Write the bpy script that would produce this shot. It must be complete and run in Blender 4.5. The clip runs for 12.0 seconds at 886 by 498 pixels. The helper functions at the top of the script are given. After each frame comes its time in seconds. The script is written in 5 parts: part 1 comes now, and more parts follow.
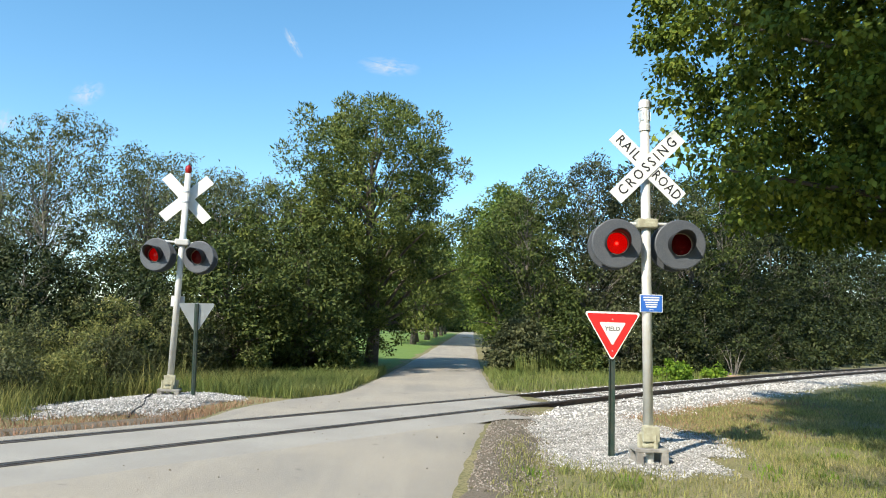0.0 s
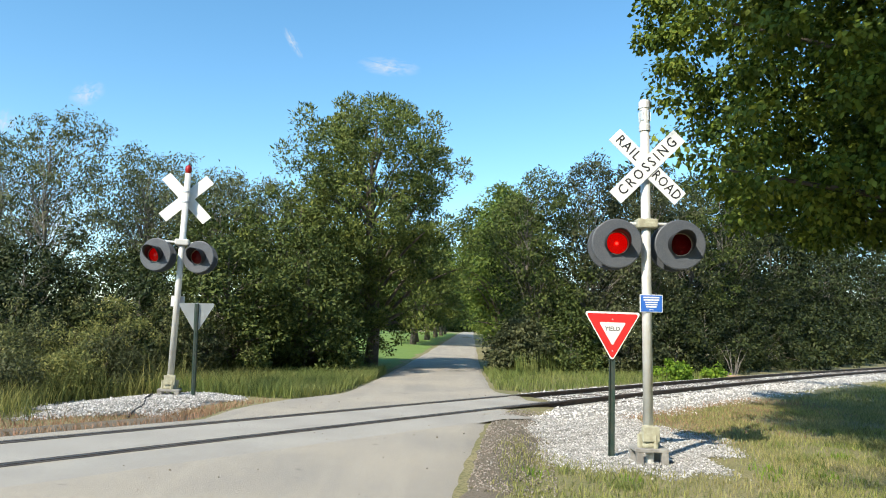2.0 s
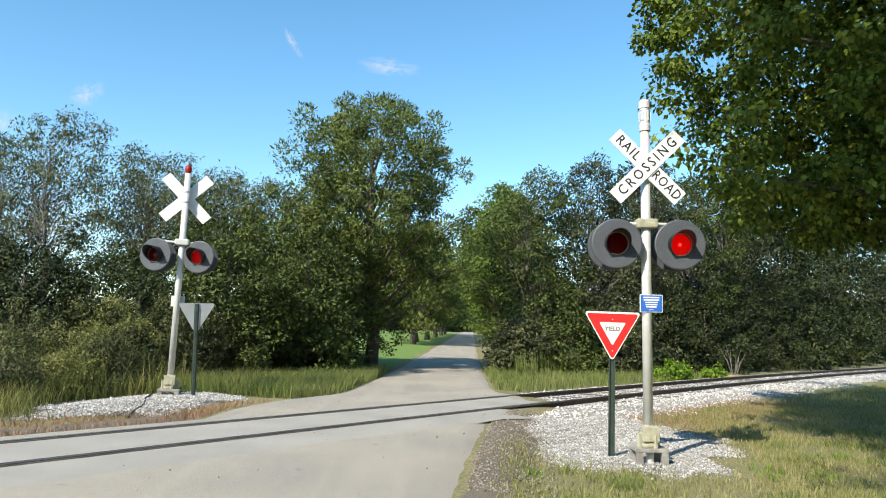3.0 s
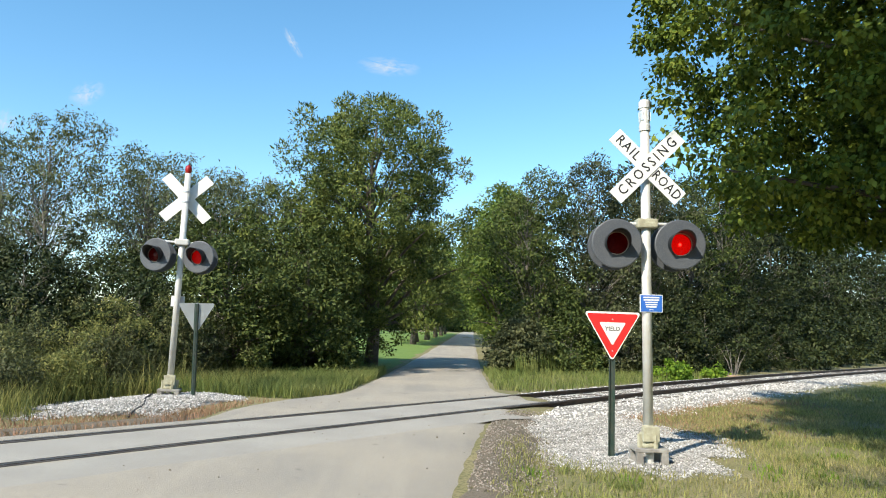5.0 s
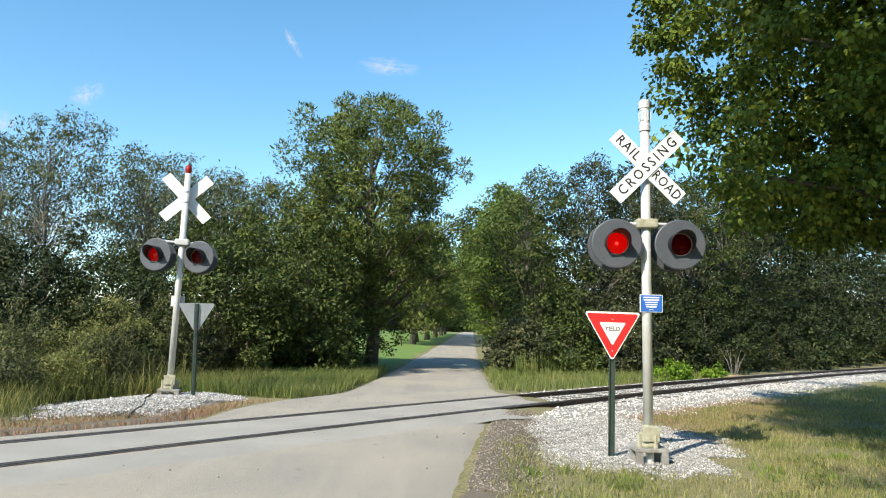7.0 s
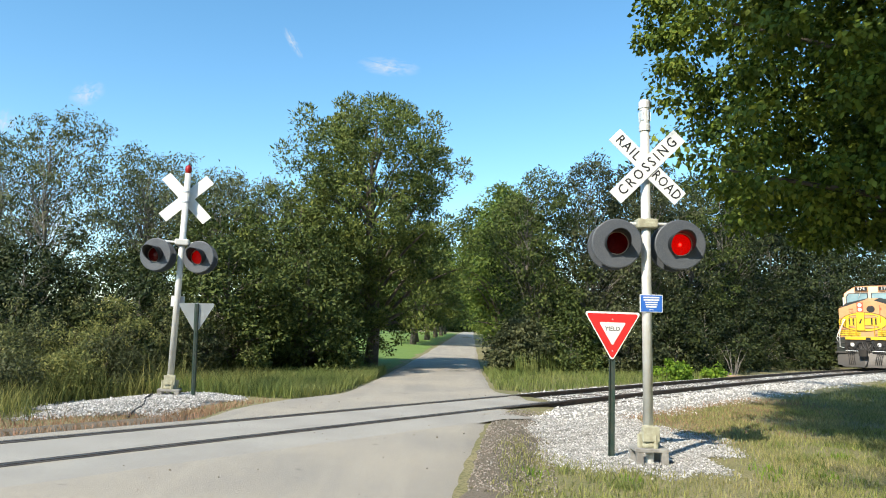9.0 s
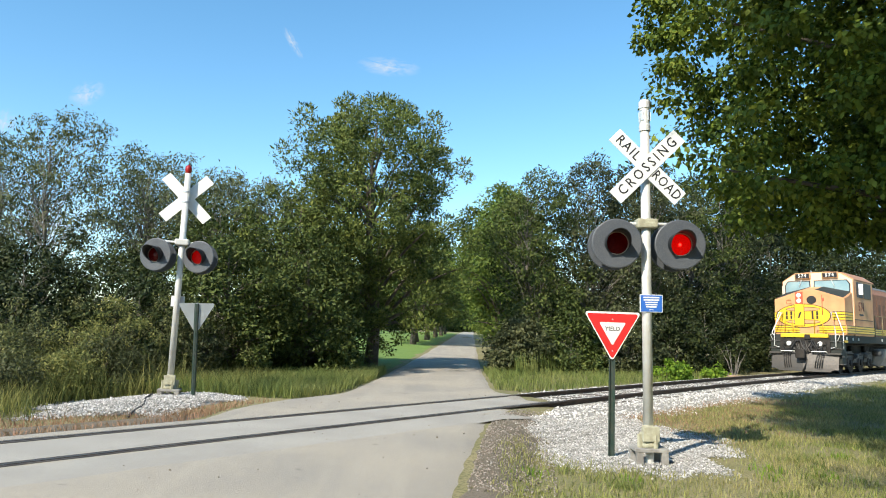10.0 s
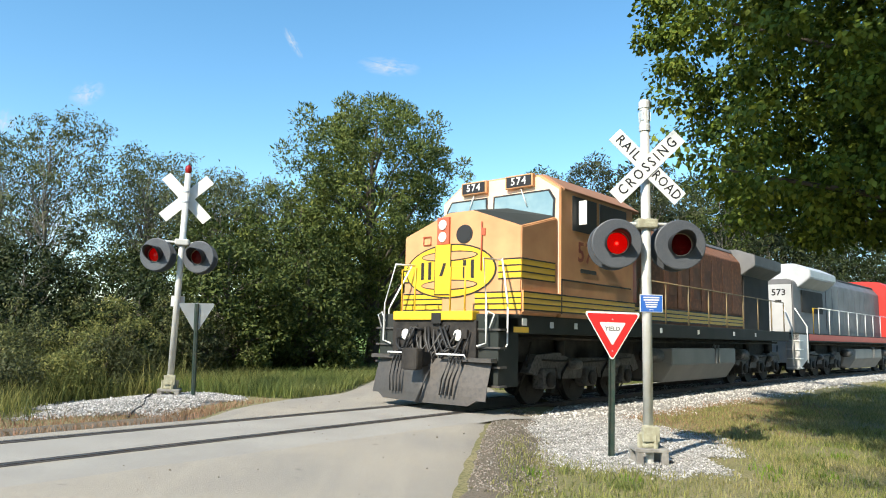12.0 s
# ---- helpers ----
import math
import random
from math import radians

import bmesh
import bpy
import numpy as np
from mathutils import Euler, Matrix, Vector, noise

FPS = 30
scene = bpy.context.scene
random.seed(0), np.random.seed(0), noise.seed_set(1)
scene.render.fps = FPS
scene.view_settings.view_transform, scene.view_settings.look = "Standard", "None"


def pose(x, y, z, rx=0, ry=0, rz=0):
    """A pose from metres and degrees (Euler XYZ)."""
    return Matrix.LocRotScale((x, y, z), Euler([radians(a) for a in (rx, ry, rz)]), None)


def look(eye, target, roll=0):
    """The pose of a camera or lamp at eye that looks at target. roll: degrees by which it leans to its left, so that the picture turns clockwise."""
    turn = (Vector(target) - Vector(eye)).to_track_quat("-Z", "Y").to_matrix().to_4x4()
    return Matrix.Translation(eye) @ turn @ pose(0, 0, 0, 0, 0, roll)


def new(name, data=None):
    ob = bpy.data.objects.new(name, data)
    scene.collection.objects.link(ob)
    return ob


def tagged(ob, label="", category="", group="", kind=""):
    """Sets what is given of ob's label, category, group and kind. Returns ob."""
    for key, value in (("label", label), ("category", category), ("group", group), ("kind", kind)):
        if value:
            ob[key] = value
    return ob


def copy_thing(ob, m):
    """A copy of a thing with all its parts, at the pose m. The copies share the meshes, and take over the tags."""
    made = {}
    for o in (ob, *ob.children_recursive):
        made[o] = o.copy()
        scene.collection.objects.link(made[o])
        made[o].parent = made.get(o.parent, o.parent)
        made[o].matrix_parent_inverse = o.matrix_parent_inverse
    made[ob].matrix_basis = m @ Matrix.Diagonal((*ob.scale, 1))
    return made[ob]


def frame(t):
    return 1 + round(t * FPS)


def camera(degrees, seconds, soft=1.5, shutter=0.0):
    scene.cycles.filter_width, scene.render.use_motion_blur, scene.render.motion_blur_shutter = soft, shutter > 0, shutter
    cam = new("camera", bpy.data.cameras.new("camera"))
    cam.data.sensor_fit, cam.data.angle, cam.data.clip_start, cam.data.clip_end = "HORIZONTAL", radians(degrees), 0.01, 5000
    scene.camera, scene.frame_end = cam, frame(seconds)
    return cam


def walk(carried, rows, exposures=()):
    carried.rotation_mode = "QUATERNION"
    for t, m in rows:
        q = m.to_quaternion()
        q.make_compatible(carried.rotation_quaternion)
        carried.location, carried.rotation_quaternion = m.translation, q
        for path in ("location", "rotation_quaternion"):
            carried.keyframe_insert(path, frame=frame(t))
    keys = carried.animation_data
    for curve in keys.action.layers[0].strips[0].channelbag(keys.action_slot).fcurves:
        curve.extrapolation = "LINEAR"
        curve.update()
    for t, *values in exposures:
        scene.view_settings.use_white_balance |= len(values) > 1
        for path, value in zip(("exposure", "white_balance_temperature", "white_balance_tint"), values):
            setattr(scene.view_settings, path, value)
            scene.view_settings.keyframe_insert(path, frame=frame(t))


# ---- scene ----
cam = camera(64.4, 12.0, soft=1.05)
EYE = Matrix.Translation((0, 0, 1.338)) @ pose(0, 0, 0, 96.99, 0, 0) @ pose(0, 0, 0, 0, 0, 1.318)
walk(cam, [(0, EYE), (12, EYE)], exposures=[(0, 0.8, 6550, 9), (12, 0.8, 6550, 9)])

# ---- daylight ----
SUN_EL, SUN_AZ = radians(40), math.atan2(-0.60, -0.80)
world = bpy.data.worlds.new("sky")
scene.world = world
world.use_nodes = True
wn = world.node_tree
sky = wn.nodes.new("ShaderNodeTexSky")
sky.sky_type = "NISHITA"
sky.sun_disc = False
sky.sun_elevation, sky.sun_rotation = SUN_EL, SUN_AZ
sky.air_density, sky.dust_density, sky.ozone_density = 1.0, 0.15, 2.0
tone = wn.nodes.new("ShaderNodeHueSaturation")
tone.inputs["Saturation"].default_value, tone.inputs["Hue"].default_value = 1.2, 0.489
wn.links.new(sky.outputs[0], tone.inputs["Color"])
wn.links.new(tone.outputs[0], wn.nodes["Background"].inputs[0])
wn.nodes["Background"].inputs[1].default_value = 0.143
sun = new("sun", bpy.data.lights.new("sun", "SUN"))
sun.data.energy, sun.data.angle, sun.data.color = 4.2, radians(0.55), (1.0, 0.92, 0.78)
sun.matrix_world = look((-0.60 * 50, -0.80 * 50, 50 * math.tan(SUN_EL)), (0, 0, 0))


# ---- materials ----
def material(name, color, rough=0.6, metal=0.0, second=None, scale=6.0, amount=0.5, fine=None, bump=0.0,
             bump_scale=60.0, spread=0.0, translucent=0.0, emission=None, strength=0.0, detail=6.0, coat=0.0, streak=None):
    """Two-scale noise between color and second, fine grain, relief, per-island spread of brightness."""
    m = bpy.data.materials.new(name)
    m.use_nodes = True
    nt = m.node_tree
    bsdf = nt.nodes["Principled BSDF"]
    bsdf.inputs["Roughness"].default_value = rough
    bsdf.inputs["Metallic"].default_value = metal
    bsdf.inputs["Coat Weight"].default_value = coat
    out = None
    coord = nt.nodes.new("ShaderNodeTexCoord")
    rgb = nt.nodes.new("ShaderNodeRGB")
    rgb.outputs[0].default_value = (*color, 1)
    out = rgb.outputs[0]

    def noise_node(sc, det=6.0):
        n = nt.nodes.new("ShaderNodeTexNoise")
        n.inputs["Scale"].default_value, n.inputs["Detail"].default_value = sc, det
        nt.links.new(coord.outputs["Object"], n.inputs["Vector"])
        return n

    def mix(a, col, fac):
        x = nt.nodes.new("ShaderNodeMix")
        x.data_type = "RGBA"
        nt.links.new(fac, x.inputs[0])
        nt.links.new(a, x.inputs[6])
        x.inputs[7].default_value = (*col, 1)
        return x.outputs[2]

    def ramp(src, lo, hi):
        r = nt.nodes.new("ShaderNodeMapRange")
        r.inputs[1].default_value, r.inputs[2].default_value = lo, hi
        nt.links.new(src, r.inputs[0])
        return r.outputs[0]

    if second:
        out = mix(out, second, ramp(noise_node(scale, detail).outputs[0], 0.5 - amount / 2 * 0.6, 0.5 + amount / 2 * 0.6))
    if streak:
        mp = nt.nodes.new("ShaderNodeMapping")
        mp.inputs["Rotation"].default_value, mp.inputs["Scale"].default_value = (0, 0, 0.08), (1.9, 0.10, 1)
        nt.links.new(coord.outputs["Object"], mp.inputs["Vector"])
        ns = noise_node(1.0, 5)
        nt.links.new(mp.outputs[0], ns.inputs["Vector"])
        out = mix(out, streak, ramp(ns.outputs[0], 0.5, 0.72))
        sp = noise_node(3.2, 2)
        out = mix(out, tuple(c * 0.45 for c in color), ramp(sp.outputs[0], 0.72, 0.80))
    if fine:
        out = mix(out, fine, ramp(noise_node(bump_scale, 3).outputs[0], 0.45, 0.75))
    if spread:
        g = nt.nodes.new("ShaderNodeNewGeometry")
        r = nt.nodes.new("ShaderNodeMapRange")
        r.inputs[3].default_value, r.inputs[4].default_value = 1 - spread, 1 + spread
        nt.links.new(g.outputs["Random Per Island"], r.inputs[0])
        hs = nt.nodes.new("ShaderNodeHueSaturation")
        nt.links.new(r.outputs[0], hs.inputs["Value"])
        r2 = nt.nodes.new("ShaderNodeMapRange")
        r2.inputs[3].default_value, r2.inputs[4].default_value = 0.5 + spread * 0.05, 0.5 - spread * 0.05
        nt.links.new(g.outputs["Random Per Island"], r2.inputs[0])
        nt.links.new(r2.outputs[0], hs.inputs["Hue"])
        nt.links.new(out, hs.inputs["Color"])
        out = hs.outputs[0]
    nt.links.new(out, bsdf.inputs["Base Color"])
    if bump:
        b = nt.nodes.new("ShaderNodeBump")
        b.inputs["Strength"].default_value, b.inputs["Distance"].default_value = bump, 0.02
        nt.links.new(noise_node(bump_scale, 4).outputs[0], b.inputs["Height"])
        nt.links.new(b.outputs[0], bsdf.inputs["Normal"])
    if emission:
        bsdf.inputs["Emission Color"].default_value = (*emission, 1)
        bsdf.inputs["Emission Strength"].default_value = strength
    if translucent:
        tr = nt.nodes.new("ShaderNodeBsdfTranslucent")
        nt.links.new(out, tr.inputs[0])
        ms = nt.nodes.new("ShaderNodeMixShader")
        ms.inputs[0].default_value = translucent
        nt.links.new(bsdf.outputs[0], ms.inputs[1])
        nt.links.new(tr.outputs[0], ms.inputs[2])
        nt.links.new(ms.outputs[0], nt.nodes["Material Output"].inputs[0])
    return m


M_grass = material("grass_ground", (0.155, 0.155, 0.055), 0.95, second=(0.32, 0.26, 0.14), scale=0.9, amount=0.9, fine=(0.07, 0.09, 0.025), bump=0.8, bump_scale=26)
M_lawn = material("lawn", (0.13, 0.22, 0.035), 0.9, second=(0.17, 0.25, 0.05), scale=0.5, fine=(0.08, 0.15, 0.02), bump=0.5, bump_scale=30)
M_asphalt = material("asphalt", (0.315, 0.290, 0.250), 0.9, second=(0.42, 0.37, 0.295), scale=0.45, amount=0.5, streak=(0.42, 0.375, 0.305), fine=(0.23, 0.215, 0.19), bump=0.5, bump_scale=130)
M_patch = material("asphalt_patch", (0.40, 0.375, 0.33), 0.9, second=(0.33, 0.31, 0.275), scale=0.8, fine=(0.25, 0.235, 0.21), bump=0.35, bump_scale=140)
M_gravelbed = material("gravel_bed", (0.28, 0.265, 0.24), 0.95, second=(0.38, 0.365, 0.335), scale=2.5, fine=(0.18, 0.165, 0.15), bump=1.0, bump_scale=28)
M_stone = material("limestone", (0.60, 0.585, 0.555), 0.9, second=(0.44, 0.425, 0.40), scale=9, spread=0.4)
M_grit = material("grey_grit", (0.41, 0.40, 0.38), 0.9, second=(0.29, 0.28, 0.26), scale=9, spread=0.5)
M_dirt = material("dirt_edge", (0.125, 0.100, 0.072), 0.95, second=(0.19, 0.155, 0.115), scale=3, fine=(0.10, 0.09, 0.06), bump=0.9, bump_scale=40)
M_shouldergrit = material("shoulder_grit", (0.20, 0.165, 0.125), 0.9, second=(0.32, 0.29, 0.25), scale=14, spread=0.5)
M_rail = material("rail_rust", (0.075, 0.048, 0.034), 0.7, 0.3, second=(0.045, 0.032, 0.026), scale=7, bump=0.2)
M_railtop = material("rail_head", (0.30, 0.27, 0.25), 0.35, 0.9, second=(0.2, 0.17, 0.15), scale=5)
# dark tone of the open grooves, their shade put into the colour
M_groove = material("flangeway_groove_shade", (0.045, 0.042, 0.04), 0.85, second=(0.09, 0.085, 0.08), scale=4, bump=0.5, bump_scale=50)
M_tie = material("creosote_tie", (0.075, 0.06, 0.048), 0.9, second=(0.13, 0.115, 0.10), scale=8, bump=0.6, bump_scale=40)
M_bark = material("bark", (0.075, 0.058, 0.045), 0.95, second=(0.13, 0.11, 0.09), scale=5, bump=0.9, bump_scale=25)
M_palebark = material("pale_bark", (0.22, 0.20, 0.17), 0.95, second=(0.13, 0.115, 0.095), scale=5, bump=0.8, bump_scale=25)
M_logwood = material("weathered_log", (0.42, 0.30, 0.20), 0.9, second=(0.28, 0.19, 0.12), scale=6, bump=0.6, bump_scale=30)
M_galv = material("aluminium_pole", (0.72, 0.72, 0.69), 0.5, 0.25, second=(0.62, 0.61, 0.57), scale=5, bump=0.08)
M_cast = material("cast_iron_lichen", (0.46, 0.45, 0.33), 0.85, second=(0.33, 0.31, 0.22), scale=12, bump=0.5)
M_concrete = material("footing_steel", (0.36, 0.35, 0.32), 0.85, second=(0.22, 0.205, 0.185), scale=8, bump=0.4)
M_head = material("signal_grey", (0.058, 0.066, 0.079), 0.5, second=(0.075, 0.083, 0.096), scale=6, fine=(0.10, 0.105, 0.11), bump=0.05, bump_scale=70)
M_hood = material("hood_black", (0.018, 0.018, 0.02), 0.6)
M_white = material("reflective_white", (0.80, 0.80, 0.78), 0.5, second=(0.74, 0.74, 0.71), scale=4)
M_back = material("sign_back_aluminium", (0.55, 0.58, 0.60), 0.42, 0.5, second=(0.48, 0.51, 0.53), scale=4)
M_black = material("sign_black", (0.012, 0.012, 0.013), 0.6)
M_red = material("reflective_red", (0.62, 0.022, 0.020), 0.45, second=(0.55, 0.02, 0.02), scale=3)
M_blue = material("sign_blue", (0.025, 0.13, 0.50), 0.5)
M_greenpost = material("green_channel_post", (0.020, 0.045, 0.035), 0.55, second=(0.05, 0.06, 0.05), scale=9)
M_redcap = material("red_beacon_glass", (0.30, 0.012, 0.012), 0.25)


# ---- mesh helpers ----
def part(name, bm, mat, parent=None, label="", smooth=False):
    me = bpy.data.meshes.new(name)
    bm.to_mesh(me)
    bm.free()
    return link(name, me, mat, parent, label, smooth)


def link(name, me, mat, parent=None, label="", smooth=False):
    for k in (mat if isinstance(mat, (list, tuple)) else [mat]):
        me.materials.append(k)
    if smooth:
        me.polygons.foreach_set("use_smooth", [True] * len(me.polygons))
    ob = new(name, me)
    if parent:
        ob.parent = parent
    if label:
        ob["label"] = label
    return ob


def thing(name, m, label, category, group="", kind=""):
    ob = new(name)
    ob.matrix_basis = m
    ob.empty_display_size = 0.2
    return tagged(ob, label, category, group, kind)


def box(bm, x0, x1, y0, y1, z0, z1, bevel=0.0):
    g = bmesh.ops.create_cube(bm, size=1.0, matrix=Matrix.Translation(((x0 + x1) / 2, (y0 + y1) / 2, (z0 + z1) / 2)) @ Matrix.Diagonal((x1 - x0, y1 - y0, z1 - z0, 1)))
    if bevel:
        es = list({e for v in g["verts"] for e in v.link_edges})
        bmesh.ops.bevel(bm, geom=es, offset=bevel, segments=2, affect="EDGES", profile=0.6)


def boxed(*a, **k):
    bm = bmesh.new()
    box(bm, *a, **k)
    return bm


def tube(bm, pts, radii, n=8, cap=True):
    """A tube through pts."""
    rings = []
    pts = [Vector(p) for p in pts]
    if not isinstance(radii, (list, tuple)):
        radii = [radii] * len(pts)
    for i, p in enumerate(pts):
        d = (pts[min(i + 1, len(pts) - 1)] - pts[max(i - 1, 0)]).normalized()
        a = d.orthogonal().normalized() if abs(d.z) > 0.9 else d.cross(Vector((0, 0, 1))).normalized()
        if abs(d.z) > 0.9:
            a = d.cross(Vector((0, 1, 0))).normalized()
        b = d.cross(a).normalized()
        rings.append([bm.verts.new(p + (a * math.cos(2 * math.pi * k / n) + b * math.sin(2 * math.pi * k / n)) * radii[i]) for k in range(n)])
    for r0, r1 in zip(rings, rings[1:]):
        for k in range(n):
            bm.faces.new((r0[k], r0[(k + 1) % n], r1[(k + 1) % n], r1[k]))
    if cap:
        bm.faces.new(rings[0][::-1])
        bm.faces.new(rings[-1])
    return bm


def tubed(pts, radii, n=8):
    return tube(bmesh.new(), pts, radii, n)


def lathe(prof, n=24, axis="z"):
    """Turned shape from (radius, height) pairs."""
    bm = bmesh.new()
    rings = []
    for r, z in prof:
        ring = []
        for k in range(n):
            a = 2 * math.pi * k / n
            p = (r * math.cos(a), r * math.sin(a), z)
            if axis == "y":
                p = (p[0], p[2], p[1])
            ring.append(bm.verts.new(p))
        rings.append(ring)
    for r0, r1 in zip(rings, rings[1:]):
        for k in range(n):
            bm.faces.new((r0[k], r0[(k + 1) % n], r1[(k + 1) % n], r1[k]))
    bm.faces.new(rings[0][::-1])
    bm.faces.new(rings[-1])
    bmesh.ops.recalc_face_normals(bm, faces=bm.faces)
    return bm


def slab(poly, y0, y1, bevel=0.0):
    """A plate with outline poly in x, z, from y0 to y1."""
    bm = bmesh.new()
    f = bm.faces.new([bm.verts.new((x, y0, z)) for x, z in poly])
    g = bmesh.ops.extrude_face_region(bm, geom=[f])
    bmesh.ops.translate(bm, vec=(0, y1 - y0, 0), verts=[v for v in g["geom"] if isinstance(v, bmesh.types.BMVert)])
    bmesh.ops.recalc_face_normals(bm, faces=bm.faces)
    if bevel:
        bmesh.ops.bevel(bm, geom=list(bm.edges), offset=bevel, segments=1, affect="EDGES")
    return bm


def lettering(text, size, mat, parent, m, name="lettering", spacing=1.0, stretch=1.0, depth=0.0015, weight=0.0):
    """Words in the built-in font, centred, in the x, z plane, facing -y."""
    cu = bpy.data.curves.new(name, "FONT")
    cu.body, cu.size, cu.align_x, cu.align_y, cu.space_character = text, size, "CENTER", "CENTER", spacing
    cu.extrude, cu.resolution_u, cu.offset = depth, 2, weight
    tmp = new(name, cu)
    me = bpy.data.meshes.new_from_object(tmp.evaluated_get(bpy.context.evaluated_depsgraph_get()))
    bpy.data.objects.remove(tmp)
    me.transform(Matrix.Rotation(radians(90), 4, "X") @ Matrix.Diagonal((stretch, 1, 1, 1)))
    me.transform(m)
    me.materials.clear()
    return link(name, me, mat, parent)


# ---- the track's line ----
def line_yaw(s):
    return 0.69 + 0.0028 * max(-30.0, min(34.0, s))


STEP = 0.5
S0, S1 = -70.0, 230.0
line = {}
px_, py_ = -0.51, 12.80
for k in range(0, int(S1 / STEP) + 1):
    line[k] = (px_, py_)
    a = line_yaw((k + 0.5) * STEP)
    px_, py_ = px_ + STEP * math.sin(a), py_ + STEP * math.cos(a)
px_, py_ = -0.51, 12.80
for k in range(0, int(S0 / STEP) - 1, -1):
    line[k] = (px_, py_)
    a = line_yaw((k - 0.5) * STEP)
    px_, py_ = px_ - STEP * math.sin(a), py_ - STEP * math.cos(a)
STATIONS = sorted(line)
LINE = np.array([line[k] for k in STATIONS])
YAWS = np.array([line_yaw(k * STEP) for k in STATIONS])


def on_line(s, u=0.0, z=0.0):
    """The point s metres along the track and u metres to its near side."""
    i = s / STEP - STATIONS[0]
    k = max(0, min(len(STATIONS) - 2, int(math.floor(i))))
    p = LINE[k] + (LINE[k + 1] - LINE[k]) * (i - k)
    a = line_yaw(s)
    return Vector((p[0] + u * math.cos(a), p[1] - u * math.sin(a), z))


def track_coords(x, y):
    """s and u of places in plan (arrays)."""
    x, y = np.atleast_1d(np.asarray(x, float)), np.atleast_1d(np.asarray(y, float))
    s, u = np.empty(len(x)), np.empty(len(x))
    for a in range(0, len(x), 4000):
        dx, dy = x[a:a + 4000, None] - LINE[None, :, 0], y[a:a + 4000, None] - LINE[None, :, 1]
        i = np.argmin(dx * dx + dy * dy, axis=1)
        r = np.arange(len(i))
        u[a:a + 4000] = dx[r, i] * np.cos(YAWS[i]) - dy[r, i] * np.sin(YAWS[i])
        s[a:a + 4000] = np.array(STATIONS)[i] * STEP + dx[r, i] * np.sin(YAWS[i]) + dy[r, i] * np.cos(YAWS[i])
    return s, u


ROAD = [(-25, -7.5, -0.6), (2, -8.2, 0.0), (5, -8.2, 0.12), (6.7, -7.3, 0.21), (8.6, -5.75, 0.42), (9.4, -5.1, 0.52), (11.0, -3.75, 0.72), (12.2, -3.75, 0.92),
        (13.2, -3.8, 1.25), (14.4, -3.55, 1.68), (15.2, -3.3, 1.86), (15.9, -3.0, 1.97), (16.7, -2.55, 1.95), (17.4, -2.35, 1.62), (18.2, -2.2, 1.45), (20, -2.05, 1.47),
        (27, -1.75, 1.62), (35, -1.4, 1.95), (50, -0.75, 2.6), (80, 0.55, 3.9), (150, 3.5, 6.9), (260, 8.5, 11.9)]


def road_edges(y):
    r = np.array(ROAD)
    return np.interp(y, r[:, 0], r[:, 1]), np.interp(y, r[:, 0], r[:, 2])


def ground_z(x, y):
    """Height of the soil."""
    x, y = np.atleast_1d(np.asarray(x, float)), np.atleast_1d(np.asarray(y, float))
    s, u = track_coords(x, y)
    near = np.interp(u, [0, 1.9, 3.4, 9, 40], [-0.20, -0.20, -0.29, -0.33, -0.4])
    far = np.interp(-u, [0, 1.9, 3.2, 6, 14, 130, 400, 3000], [-0.20, -0.20, -0.16, -0.06, 0.02, 2.4, 4.0, 6.0])
    z = np.where(u > 0, near, far)
    bump = 0.03 * np.sin(x * 0.9 + 1.3 * np.sin(y * 0.37)) * np.cos(y * 0.8 + 0.6)
    z = z + np.where(np.abs(u) > 2.5, bump, 0.0)
    a, b = road_edges(y)
    off = np.maximum(a - x, x - b)
    w = np.clip(1 - (off - 0.1) / 1.1, 0, 1)
    w = w * w * (3 - 2 * w)
    return z * (1 - w) + (crown_z(u, z) - 0.035) * w


def crown_z(u, soil):
    """Height of the road's surface at u metres from the track, over soil."""
    top = np.where(np.abs(u) < 1.2, -0.012, -0.012 - 0.05 * np.clip((np.abs(u) - 1.2) / 2.5, 0, 1))
    w = np.clip((np.abs(u) - 1.9) / 4.0, 0, 1)
    w = w * w * (3 - 2 * w)
    return top * (1 - w) + (soil + 0.045) * w


def gz(x, y):
    return float(ground_z(x, y)[0])


def sheet(name, xs, ys, zfun, mat, parent=None):
    X, Y = np.meshgrid(xs, ys)
    Z = zfun(X.ravel(), Y.ravel())
    nx, ny = len(xs), len(ys)
    me = bpy.data.meshes.new(name)
    idx = np.arange(nx * ny).reshape(ny, nx)
    quads = np.stack([idx[:-1, :-1], idx[:-1, 1:], idx[1:, 1:], idx[1:, :-1]], -1).reshape(-1, 4)
    raw_mesh(me, np.stack([X.ravel(), Y.ravel(), Z], 1), quads)
    return link(name, me, mat, parent, smooth=True)


def raw_mesh(me, verts, quads):
    n = quads.shape[1]
    me.vertices.add(len(verts))
    me.vertices.foreach_set("co", verts.astype(np.float32).ravel())
    me.loops.add(quads.size)
    me.loops.foreach_set("vertex_index", quads.astype(np.int32).ravel())
    me.polygons.add(len(quads))
    me.polygons.foreach_set("loop_start", np.arange(0, quads.size, n, dtype=np.int32))
    me.update(calc_edges=True)
    me.validate()


# ---- ground, road, track ----
def spread_axis(lo, hi, step, far):
    mid = np.arange(lo, hi + step / 2, step)
    out = step * 1.25 ** np.arange(1, 60)
    right = hi + np.cumsum(out)
    left = lo - np.cumsum(out)
    return np.concatenate([left[left > -far][::-1], mid, right[right < far]])


